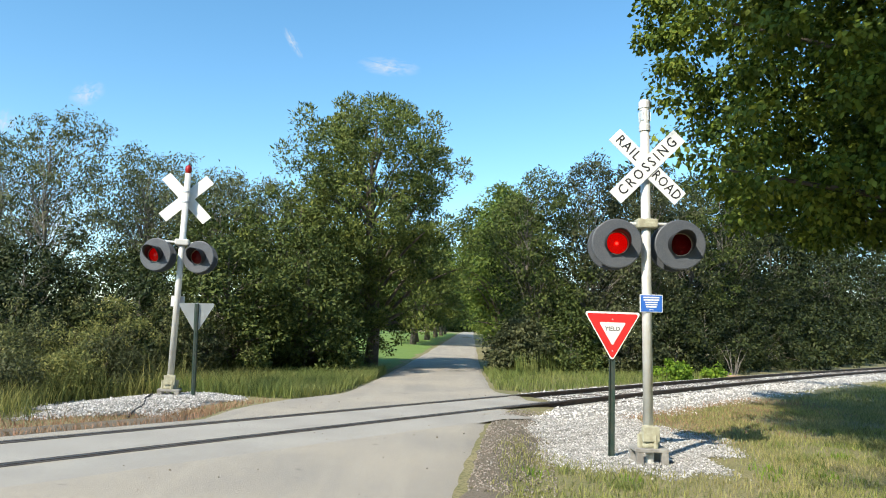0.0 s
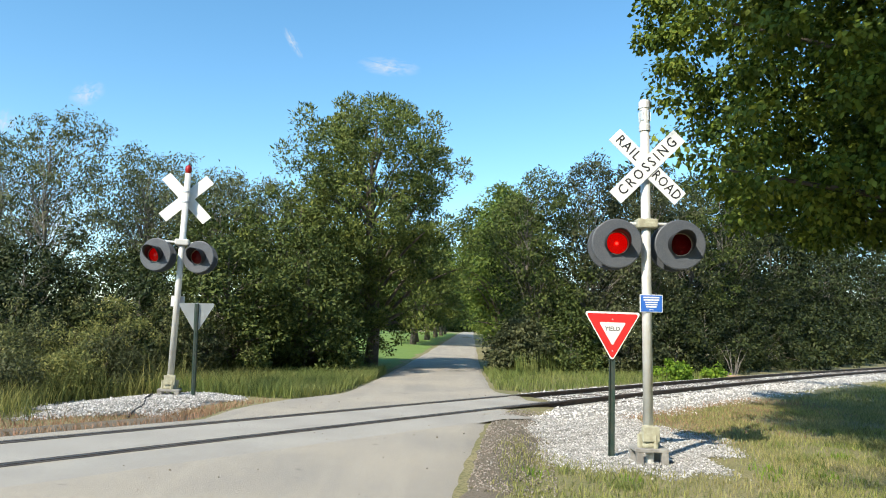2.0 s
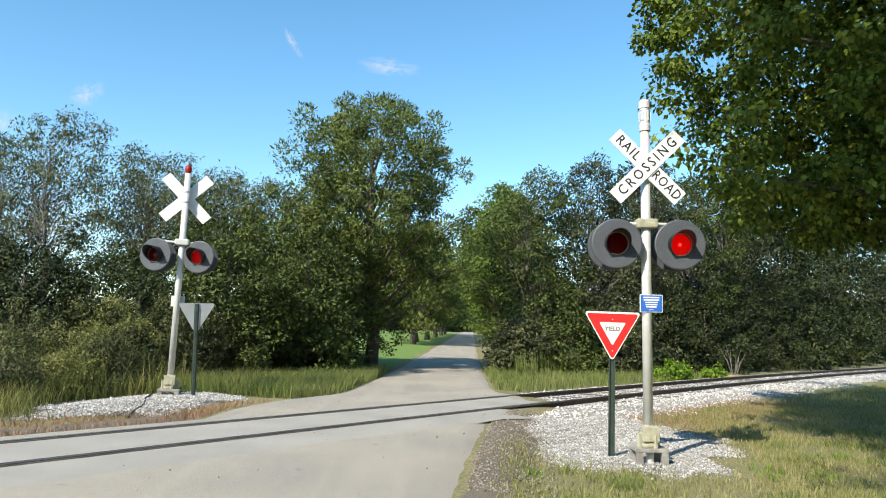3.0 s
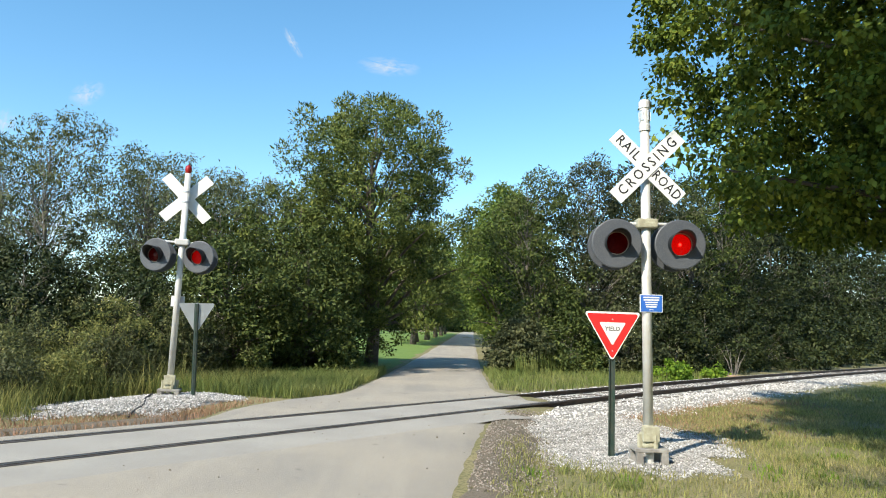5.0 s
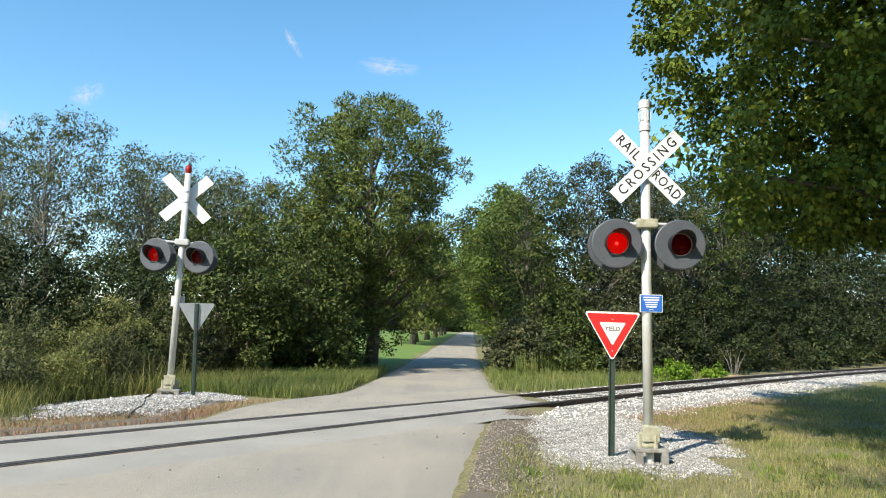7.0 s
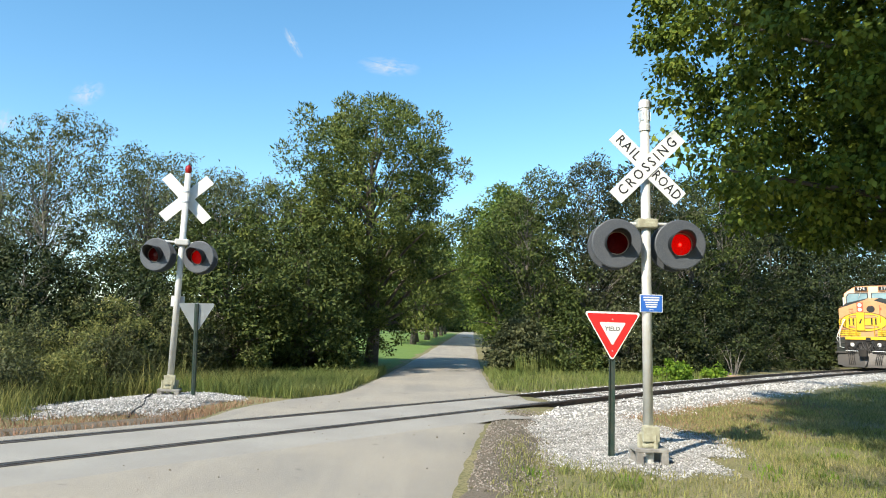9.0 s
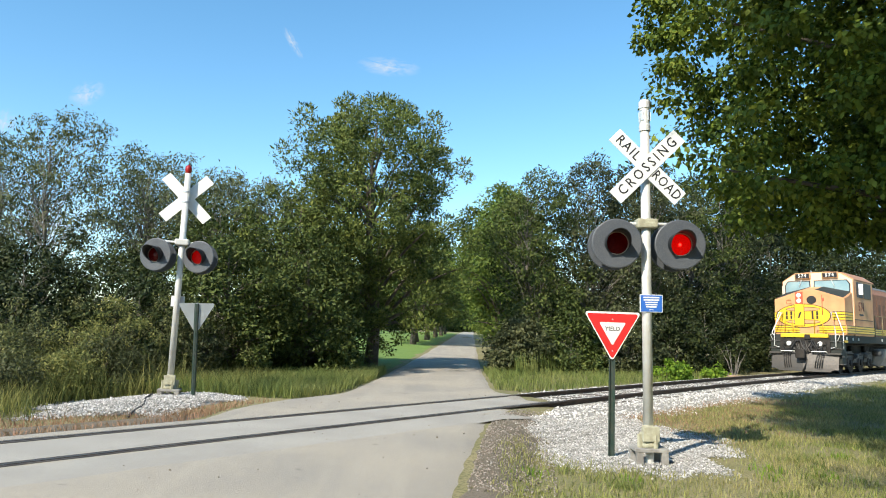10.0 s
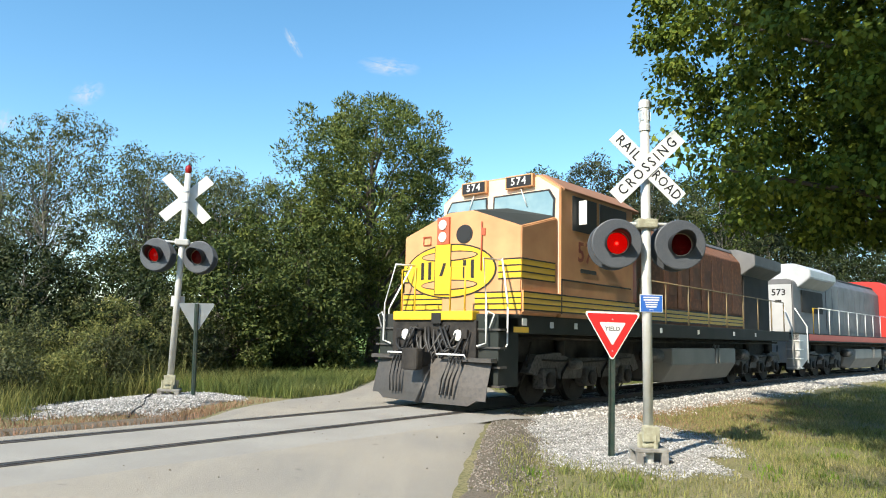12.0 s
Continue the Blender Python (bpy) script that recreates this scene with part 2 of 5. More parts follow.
ground = sheet("ground", spread_axis(-16, 22, 0.35, 2500), spread_axis(2, 45, 0.35, 2500), ground_z, M_grass)
tagged(ground, "rough mown grass with dry patches and bare soil", "ground", kind="structure")

def road_z(x, y):
    return ground_z(x, y) + 0.035


def strip(name, rows, edges, zfun, mat, cols=14, lift=0.0, ragged=0.0, kind_label=None):
    verts, quads = [], []
    rows = np.asarray(rows)
    a, b = edges(rows)
    for i, y in enumerate(rows):
        j0 = ragged * (noise.noise((y * 1.7, 3.1, 0)) + 0.6 * noise.noise((y * 6, 1.1, 4)))
        j1 = ragged * (noise.noise((y * 1.7, 9.1, 2)) + 0.6 * noise.noise((y * 6, 5.1, 7)))
        verts += [(a[i] + j0 + (b[i] + j1 - a[i] - j0) * k / (cols - 1), y) for k in range(cols)]
    v = np.array(verts)
    z = zfun(v[:, 0], v[:, 1]) + lift
    z.reshape(-1, cols)[:, [0, -1]] -= 0.05
    n = len(rows)
    idx = np.arange(n * cols).reshape(n, cols)
    quads = np.stack([idx[:-1, :-1], idx[:-1, 1:], idx[1:, 1:], idx[1:, :-1]], -1).reshape(-1, 4)
    me = bpy.data.meshes.new(name)
    raw_mesh(me, np.column_stack([v, z]), quads)
    return link(name, me, mat, smooth=True)


road_rows = np.concatenate([np.arange(-25, 4, 2.0), np.arange(4, 24, 0.25), np.arange(24, 60, 1.5), np.arange(60, 261, 8)])
road = strip("road", road_rows, road_edges, road_z, M_asphalt, cols=24, ragged=0.06)
def asphalt_strip(name, u0, u1, s0, s1, mat, lift, label):
    """A resurfaced strip along the track, laid on the road."""
    ss = np.arange(s0, s1, 0.2)
    verts = []
    for k, s in enumerate(ss):
        for f in (0, 0.06, 0.94, 1):
            u = u0 + (u1 - u0) * f + (0.04 * noise.noise((s * 1.3, f * 9, 2.0)) + 0.02 * noise.noise((s * 6, f * 5, 1.0)) if f in (0, 1) else 0)
            verts.append(on_line(s, u)[:2])
    v = np.array(verts)
    idx = np.arange(len(v)).reshape(-1, 4)
    q = np.stack([idx[:-1, :-1], idx[1:, :-1], idx[1:, 1:], idx[:-1, 1:]], -1).reshape(-1, 4)
    me = bpy.data.meshes.new(name)
    z = road_z(v[:, 0], v[:, 1]) + lift
    z.reshape(-1, 4)[:, [0, -1]] -= lift + 0.004
    z.reshape(-1, 4)[[0, -1]] = z.reshape(-1, 4)[[0, -1]] - lift - 0.008
    raw_mesh(me, np.column_stack([v, z]), q)
    return tagged(link(name, me, mat, smooth=True), label, "road", kind="structure")


asphalt_strip("road_strip", 0.90, 1.75, -9.0, 1.5, M_patch, 0.005, "lighter grey asphalt strip along the near rail")
asphalt_strip("road_infill", -0.60, 0.60, -9.0, 4.0, M_patch, 0.005, "grey asphalt infill between the rails")
shoulder = strip("dirt_shoulder", np.arange(5.0, 13.4, 0.2), lambda y: (road_edges(y)[1] - 0.08, road_edges(y)[1] + 0.45 + 0.45 * np.clip((y - 7) / 3, 0, 1)), ground_z, M_dirt, cols=8, lift=0.012, ragged=0.16)
tagged(shoulder, "brown gritty dirt shoulder beside the asphalt", "shoulder", kind="structure")
tagged(road, "worn light grey asphalt lane crossing the railway", "road", kind="structure")


def swept(name, prof, s0, s1, mat, parent=None, step=0.5, closed=True, z=0.0):
    """A profile (u, z) carried along the track."""
    ss = np.arange(s0, s1 + 1e-6, step)
    verts = np.array([on_line(s, u, zz + z)[:] for s in ss for u, zz in prof])
    n, m = len(ss), len(prof)
    idx = np.arange(n * m).reshape(n, m)
    q = []
    for k in range(m if closed else m - 1):
        k2 = (k + 1) % m
        q.append(np.stack([idx[:-1, k], idx[1:, k], idx[1:, k2], idx[:-1, k2]], -1))
    me = bpy.data.meshes.new(name)
    raw_mesh(me, verts, np.concatenate(q))
    return link(name, me, mat, parent)


ballast = swept("ballast", [(-2.5, -0.3), (-1.7, -0.13), (-0.85, -0.11), (0, -0.12), (0.85, -0.11), (1.7, -0.12), (2.9, -0.34)], -60, 220, M_gravelbed, closed=False)
tagged(ballast, "bed of pale crushed limestone under the rails", "ballast", kind="structure")
far_dirt = swept("dirt_strip", [(-3.0, -0.30), (-2.6, -0.10), (-2.1, -0.07), (-1.3, -0.06), (-1.2, -0.12)], -40, -1.6, M_dirt, closed=False)
tagged(far_dirt, "bare brown soil along the far rail", "soil", kind="structure")
track = thing("railway_track", Matrix.Identity(4), "single track of rusty steel rails curving across the lane", "railway track")
track["kind"] = "structure"
RAILP = [(-0.07, -0.17), (0.07, -0.17), (0.07, -0.155), (0.015, -0.135), (0.012, -0.05), (0.036, -0.035), (0.036, -0.004), (0.028, 0.0), (-0.028, 0.0), (-0.036, -0.004), (-0.036, -0.035), (-0.012, -0.05), (-0.015, -0.135), (-0.07, -0.155)]
for side in (-1, 1):
    rail = swept("rail", [(side * 0.7525 + a, b) for a, b in RAILP], -60, 220, M_rail, track)
    swept("running_surface", [(side * 0.7525 - 0.026, 0.002), (side * 0.7525 + 0.026, 0.002)], -60, 220, M_railtop, rail, closed=False)
    # flat dark strips stand in for the shaded grooves along each rail
    for d in (-1, 1):
        swept("flangeway_strip", [(side * 0.7525 + d * 0.04, -0.02), (side * 0.7525 + d * 0.04, -0.003), (side * 0.7525 + d * (0.115 if d * side < 0 else 0.085), -0.003), (side * 0.7525 + d * (0.115 if d * side < 0 else 0.085), -0.02)], -14, 4.2, M_groove, track)
tie_me = bpy.data.meshes.new("tie")
bmt = boxed(-1.3, 1.3, -0.11, 0.11, -0.30, -0.095, bevel=0.012)
bmt.to_mesh(tie_me)
bmt.free()
tie_me.materials.append(M_tie)
rng = random.Random(4)
s = 4.6
while s < 75:
    tie = new("tie", tie_me)
    tie.parent = track
    p = on_line(s, rng.uniform(-0.04, 0.04), rng.uniform(-0.02, 0.0))
    tie.matrix_basis = pose(*p, 0, 0, -math.degrees(line_yaw(s)) + rng.uniform(-1, 1))
    s += 0.54


# ---- crossing signals ----
def ring(prof, n=32):
    """A turned ring about y from (radius, y) pairs, closed on itself."""
    bm = bmesh.new()
    rings = [[bm.verts.new((r * math.cos(2 * math.pi * k / n), y, r * math.sin(2 * math.pi * k / n))) for k in range(n)] for r, y in prof]
    for r0, r1 in zip(rings, rings[1:] + rings[:1]):
        for k in range(n):
            bm.faces.new((r0[k], r0[(k + 1) % n], r1[(k + 1) % n], r1[k]))
    bmesh.ops.recalc_face_normals(bm, faces=bm.faces)
    return bm


def lamp_head(parent, m, lit, glow=None):
    """One flashing lamp: disc, hood, lens, lamp body behind, and an added shutter that hides its bulb between flashes.
    """
    head = part("backboard", ring([(0.150, -0.030), (0.325, -0.036), (0.338, -0.030), (0.340, -0.012), (0.332, 0.0), (0.150, 0.0)], 44), M_head, parent, "round dark grey signal backboard")
    head.matrix_basis = m
    # hood: a slanted half tube over the lens, longest at the top
    bm = bmesh.new()
    rows = []
    for k in range(25):
        a = radians(-62 + 304 * k / 24)
        reach = 0.03 + 0.31 * max(0.0, 0.5 + 0.5 * math.sin(a)) ** 0.9
        c, sn = math.cos(a), math.sin(a)
        rows.append([bm.verts.new((r * c, y, r * sn)) for r, y in ((0.166, -0.03), (0.162, -0.03 - reach), (0.158, -0.03 - reach), (0.160, -0.03))])
    for r0, r1 in zip(rows, rows[1:]):
        for k in range(4):
            bm.faces.new((r0[k], r1[k], r1[(k + 1) % 4], r0[(k + 1) % 4]))
    bmesh.ops.recalc_face_normals(bm, faces=bm.faces)
    part("hood", bm, M_hood, head, "black lamp hood", smooth=True)
    part("rim", ring([(0.146, -0.034), (0.158, -0.034), (0.158, -0.048), (0.148, -0.048)], 36), M_rim, head, "thin bronze lens rim")
    # lens: shallow red dome
    bm = bmesh.new()
    rings = []
    for j in range(5):
        r = 0.149 * (1 - j / 5)
        rings.append([bm.verts.new((r * math.cos(2 * math.pi * k / 24), -0.034 - 0.018 * (1 - (r / 0.149) ** 2), r * math.sin(2 * math.pi * k / 24))) for k in range(24)])
    for r0, r1 in zip(rings, rings[1:]):
        for k in range(24):
            bm.faces.new((r0[k], r0[(k + 1) % 24], r1[(k + 1) % 24], r1[k]))
    bm.faces.new(rings[-1])
    part("lens", bm, M_lens, head, "red roundel lens", smooth=True)
    part("housing", lathe([(0.19, 0.002), (0.195, 0.05), (0.19, 0.12), (0.14, 0.19), (0.05, 0.21)], 24, "y"), M_head, head, smooth=True)
    shutter = None
    if lit is not None:
        part("bulb", lathe([(0.145, -0.012), (0.145, -0.010), (0.02, -0.006)], 24, "y"), glow, head, "glowing lamp reflector")
        if glow is M_glow:
            part("filament", lathe([(0.02, -0.018), (0.02, -0.016), (0.01, -0.0155)], 12, "y"), M_hot, head, "bright bulb")
        # added part: slides before the steady bulb to make it flash
        shutter = part("shutter", lathe([(0.147, -0.026), (0.147, -0.022), (0.02, -0.021)], 24, "y"), M_shutter, head)
    else:
        part("bulb", lathe([(0.145, -0.012), (0.145, -0.010), (0.02, -0.006)], 24, "y"), M_shutter, head)
    return shutter


M_rim = material("lens_rim", (0.45, 0.38, 0.30), 0.5, 0.5)
M_glow = material("bulb_glow", (0.8, 0.2, 0.1), 0.5, emission=(1.0, 0.07, 0.04), strength=0.40)
M_glowdim = material("bulb_glow_off_axis", (0.5, 0.12, 0.1), 0.5, emission=(1.0, 0.07, 0.06), strength=0.16)
M_hot = material("bulb_hot", (0.9, 0.4, 0.3), 0.5, emission=(1.0, 0.32, 0.20), strength=9.0)
M_shutter = material("shutter_dark", (0.11, 0.09, 0.085), 0.7)
M_lens = bpy.data.materials.new("red_lens")
M_lens.use_nodes = True
nt = M_lens.node_tree
tb = nt.nodes.new("ShaderNodeBsdfTransparent")
tb.inputs[0].default_value = (0.95, 0.035, 0.035, 1)
gl = nt.nodes["Principled BSDF"]
gl.inputs["Base Color"].default_value = (0.16, 0.006, 0.007, 1)
gl.inputs["Roughness"].default_value = 0.25
mx = nt.nodes.new("ShaderNodeMixShader")
mx.inputs[0].default_value = 0.28
nt.links.new(tb.outputs[0], mx.inputs[1])
nt.links.new(gl.outputs[0], mx.inputs[2])
nt.links.new(mx.outputs[0], nt.nodes["Material Output"].inputs[0])


def crossbuck(parent, m):
    cb = part("crossbuck", slab([(-0.02, -0.02), (0.02, -0.02), (0.02, 0.02), (-0.02, 0.02)], 0.0, 0.01), M_back, parent)
    cb.matrix_basis = m
    for k, (ang, text, y) in enumerate(((-45, "RAIL    ROAD", -0.010), (45, "CROSSING", -0.024))):
        hw, hl = 0.115, 0.635
        turn = Matrix.Rotation(radians(-ang), 4, "Y")
        bm = slab([(-hl, -hw), (hl, -hw), (hl, hw), (-hl, hw)], y - 0.006, y + 0.006, 0.002)
        bmesh.ops.transform(bm, matrix=turn, verts=bm.verts)
        blade = part("blade", bm, M_white, cb, "white reflective crossbuck blade with black letters")
        at = lambda dx: turn @ Matrix.Translation((dx, y - 0.0085, 0.0))
        if ang > 0:
            lettering("CROSSING", 0.20, M_black, blade, at(0), spacing=1.42, stretch=0.86, weight=0.0015)
        else:
            lettering("RAIL", 0.20, M_black, blade, at(-0.37), spacing=1.22, stretch=0.86, weight=0.001)
            lettering("ROAD", 0.20, M_black, blade, at(0.37), spacing=1.1, stretch=0.82, weight=0.001)
    return cb


def signal(m, top, facing, lamp_z, buck_z, beacon, label, spread, tilt, buck_front):
    sig = thing("crossing_signal", m, label, "crossing signal", "signals at the crossing")
    part("pole", tubed([(0, 0, 0.30), (0, 0, top)], [0.066, 0.064], 20), M_galv, sig, "aluminium pole", smooth=True)
    # cast base, footing frame with legs
    base = part("base", lathe([(0.13, 0.24), (0.13, 0.30), (0.10, 0.36), (0.085, 0.46), (0.08, 0.52), (0.068, 0.53)], 20), M_cast, sig, "cast iron pole base", smooth=True)
    for a in (0.4, 1.97, 3.54, 5.1):
        part("web", boxed(0.06, 0.17, -0.02, 0.02, 0.24, 0.42, 0.006), M_cast, base).matrix_basis = Matrix.Rotation(a, 4, "Z")
    part("cap_plate", boxed(-0.11, 0.11, -0.15, -0.05, 0.33, 0.52, 0.01), M_cast, base)
    ft = part("footing", boxed(-0.215, 0.215, -0.20, 0.20, 0.20, 0.245, 0.006), M_concrete, sig, "galvanised steel foundation frame")
    for x in (-0.165, 0.165):
        for y in (-0.16, 0.16):
            part("foot", boxed(x - 0.045, x + 0.045, y - 0.035, y + 0.035, -0.06, 0.20, 0.006), M_concrete, ft)
    base.location.z = ft.location.z = -0.05
    part("conduit", tubed([(0, -0.05, -0.1), (0, -0.05, 0.2)], 0.055, 14), M_galv, ft)
    # crossarm and lamps
    arm = part("crossarm", tubed([(-spread, 0, lamp_z + 0.30), (spread, 0, lamp_z + 0.30)], 0.024, 10), M_galv, sig)
    part("clamp", boxed(-0.14, 0.14, -0.11, 0.09, lamp_z + 0.235, lamp_z + 0.365, 0.025), M_cast if buck_front else M_galv, arm, "cast junction box")
    turn = Matrix.Rotation(radians(facing), 4, "Z")
    shutters = []
    for x in (-spread, spread):
        part("hanger", tubed([(x, 0.0, lamp_z + 0.30), (x, -0.02, lamp_z + 0.17)], 0.02, 8), M_galv, arm)
        shutters.append(lamp_head(sig, Matrix.Translation((x, 0, lamp_z)) @ turn @ Matrix.Rotation(radians(tilt), 4, "X") @ Matrix.Translation((0, -0.14, 0)), True, M_glow if buck_front else M_glowdim))
        lamp_head(sig, Matrix.Translation((x, 0, lamp_z)) @ Matrix.Rotation(radians(180), 4, "Z") @ Matrix.Rotation(radians(-facing * 0.4), 4, "Z") @ Matrix.Translation((0, -0.16, 0)), None)
    yb = -0.085 if buck_front else 0.085
    crossbuck(sig, Matrix.Translation((0, yb, buck_z)) @ Matrix.Rotation(0 if buck_front else math.pi, 4, "Z"))
    for dz in (-0.1, 0.12):
        part("band", lathe([(0.069, buck_z + dz - 0.015), (0.073, buck_z + dz - 0.015), (0.073, buck_z + dz + 0.015), (0.069, buck_z + dz + 0.015)], 20), M_back, sig)
    if beacon == "finial":
        cap = part("pole_cap", lathe([(0.066, top - 0.02), (0.078, top - 0.02), (0.080, top + 0.06), (0.070, top + 0.08), (0.070, top + 0.30), (0.080, top + 0.31), (0.080, top + 0.40), (0.06, top + 0.43)], 20), M_galv, sig, "white metal bell housing on the pole", smooth=False)
        for a in range(4):
            part("opening", boxed(-0.028, 0.028, -0.0745, -0.066, top + 0.12, top + 0.27, 0.012), M_back, cap).matrix_basis = Matrix.Rotation(radians(45 + 90 * a), 4, "Z")
    else:
        part("beacon", lathe([(0.05, top), (0.06, top + 0.03), (0.072, top + 0.09), (0.065, top + 0.15), (0.03, top + 0.18)], 18), M_redcap, sig, "dark red glass beacon on top", smooth=True)
    return sig, shutters


R_SIG = (2.80, 9.62, -0.27)
sig_r, shut_r = signal(pose(*R_SIG, 0, 0, 0), 4.54, -5, 2.90, 3.99, "finial", "tall aluminium railway crossing signal with crossbuck and two red flashing lamps", 0.43, 0, True)
L_SIG = (-5.54, 14.67, -0.07)
sig_l, shut_l = signal(pose(*L_SIG, 0, 1.0, 14), 4.70, -22, 2.92, 4.18, "beacon", "aluminium railway crossing signal seen from behind with red lamps", 0.42, 0, False)
plate = part("emergency_sign", slab([(-0.155, -0.12), (0.155, -0.12), (0.155, 0.12), (-0.155, 0.12)], -0.074, -0.068, 0.002), M_white, sig_r, "blue emergency notice with white lettering bars")
plate.matrix_basis = Matrix.Translation((0.04, 0, 2.10))
part("blue_panel", slab([(-0.145, -0.11), (0.145, -0.11), (0.145, 0.11), (-0.145, 0.11)], -0.0775, -0.0755), M_blue, plate)
for k, (w, z, hh) in enumerate(((0.22, 0.080, 0.018), (0.21, 0.047, 0.018), (0.17, 0.014, 0.016), (0.16, -0.016, 0.016), (0.14, -0.046, 0.018), (0.06, -0.085, 0.008))):
    part("text_bar", slab([(-w / 2, z - hh / 2), (w / 2, z - hh / 2), (w / 2, z + hh / 2), (-w / 2, z + hh / 2)], -0.0795, -0.0782), M_white, plate)
part("notice_back", boxed(-0.13, 0.14, 0.068, 0.074, 1.88, 2.10, 0.01), M_white, sig_l, "back of a small pale notice plate")


# ---- yield signs ----
def yield_sign(m, label, post_top, size, sign_z):
    ys = thing("yield_sign", m, label, "yield sign", "yield signs at the crossing")
    prof = [(-0.045, 0.0), (-0.03, 0.0), (-0.018, 0.028), (0.018, 0.028), (0.03, 0.0), (0.045, 0.0), (0.045, 0.006), (0.034, 0.006), (0.022, 0.034), (-0.022, 0.034), (-0.034, 0.006), (-0.045, 0.006)]
    bm = bmesh.new()
    f = bm.faces.new([bm.verts.new((a, b, -0.1)) for a, b in prof])
    g = bmesh.ops.extrude_face_region(bm, geom=[f])
    bmesh.ops.translate(bm, vec=(0, 0, post_top + 0.1), verts=[v for v in g["geom"] if isinstance(v, bmesh.types.BMVert)])
    bmesh.ops.recalc_face_normals(bm, faces=bm.faces)
    part("post", bm, M_greenpost, ys, "dark green steel channel post")

    def tri(sz, r):
        h = sz * 0.866
        pts = []
        for cx, cz, a0 in ((-sz / 2, h / 2, 90), (sz / 2, h / 2, -30), (0, -h / 2, 210)):
            v = Vector((cx, cz))
            d = (Vector((0, h / 6)) - v).normalized()
            o = v + d * 2 * r
            for k in range(5):
                a = math.atan2(-d.y, -d.x) + radians(60 - 30 * k)
                pts.append((o.x + r * math.cos(a), o.y + r * math.sin(a)))
        return pts
    pl = part("plate", slab(tri(size, 0.03), -0.006, -0.002), M_white, ys, "white bordered triangular plate")
    pl.matrix_basis = Matrix.Translation((0, 0, sign_z))
    red = part("red_field", slab(tri(size * 0.925, 0.026), -0.0085, -0.0065), M_red, pl, "red triangular field")
    wt = slab(tri(size * 0.47, 0.014), -0.011, -0.009)
    bmesh.ops.translate(wt, vec=(0, 0, 0.033 * size / 0.76), verts=wt.verts)
    part("white_field", wt, M_white, pl)
    lettering("YIELD", 0.08 * size / 0.76, M_black, pl, Matrix.Translation((0, -0.013, 0.10 * size / 0.76)), spacing=1.1, stretch=0.9, depth=0.001, weight=0.0012)
    for z in (0.24, -0.2):
        part("bolt", lathe([(0.010, -0.0085), (0.010, -0.013), (0.006, -0.015)], 8, "y"), M_back, pl).location.z = z
    bk = slab(tri(size, 0.03), -0.0015, -0.0003)
    part("plate_back", bk, M_back, pl, "bare aluminium back")
    return ys


yield_sign(pose(2.385, 9.96, -0.27, 0, 0.8, -2), "red and white yield sign on a dark green post", 1.98, 0.80, 1.645)
yield_sign(pose(-5.02, 14.60, -0.10, 0, 1.2, 205), "back of a yield sign on a dark green post", 1.97, 0.74, 1.66)


# ---- plants ----
def leaf_material(name, a, b, spread=0.45, translucent=0.35, scale=0.6):
    m = material(name, a, 0.6, second=b, scale=scale, amount=0.9, spread=spread, translucent=translucent, detail=3)
    m.node_tree.nodes["Principled BSDF"].inputs["Specular IOR Level"].default_value = 0.22
    return m


L_cedar = leaf_material("cedar_leaf", (0.060, 0.094, 0.020), (0.140, 0.168, 0.038), 0.55, 0.12)
L_dark = leaf_material("thicket_leaf", (0.036, 0.058, 0.013), (0.102, 0.132, 0.033), 0.6, 0.2)
# thicket leaf again, darkened so its colour holds the shade
L_shade = leaf_material("shaded_thicket_leaf", (0.022, 0.036, 0.010), (0.058, 0.076, 0.020), 0.6, 0.15)
# darkest leaf: deep shade put into the colour
L_deepshade = leaf_material("deep_shade_leaf", (0.017, 0.028, 0.008), (0.042, 0.056, 0.016), 0.6, 0.12)
L_airy = leaf_material("airy_leaf", (0.14, 0.155, 0.075), (0.075, 0.098, 0.038), 0.55, 0.25)
L_grey = leaf_material("grey_green_leaf", (0.098, 0.108, 0.048), (0.048, 0.062, 0.024), 0.55, 0.2)
L_bright = leaf_material("bright_leaf", (0.165, 0.22, 0.042), (0.09, 0.14, 0.028), 0.45, 0.35)
L_maple = leaf_material("maple_leaf", (0.066, 0.112, 0.012), (0.150, 0.190, 0.023), 0.5, 0.15)
L_weed = leaf_material("weed_leaf", (0.20, 0.20, 0.080), (0.105, 0.13, 0.042), 0.5, 0.3)
L_grass = leaf_material("grass_blade", (0.185, 0.24, 0.056), (0.38, 0.325, 0.15), 0.45, 0.3, scale=0.5)
L_tall = leaf_material("tall_grass_blade", (0.165, 0.23, 0.058), (0.26, 0.275, 0.10), 0.45, 0.45)
L_weedgrass = leaf_material("weed_grass_blade", (0.26, 0.26, 0.085), (0.15, 0.18, 0.052), 0.6, 0.4)
L_straw = leaf_material("straw_blade", (0.38, 0.25, 0.15), (0.25, 0.15, 0.09), 0.4, 0.2)
L_vivid = leaf_material("vivid_leaf", (0.20, 0.32, 0.035), (0.15, 0.25, 0.03), 0.35, 0.4)


def leaf_quads(P, D, N, length, width):
    """Folded diamond leaves at P, pointing along D, facing N. Returns verts, quads."""
    D = D / np.linalg.norm(D, axis=1, keepdims=True)
    S = np.cross(D, N)
    S /= np.linalg.norm(S, axis=1, keepdims=True) + 1e-9
    L, Wd = length[:, None], width[:, None]
    up = np.cross(S, D)
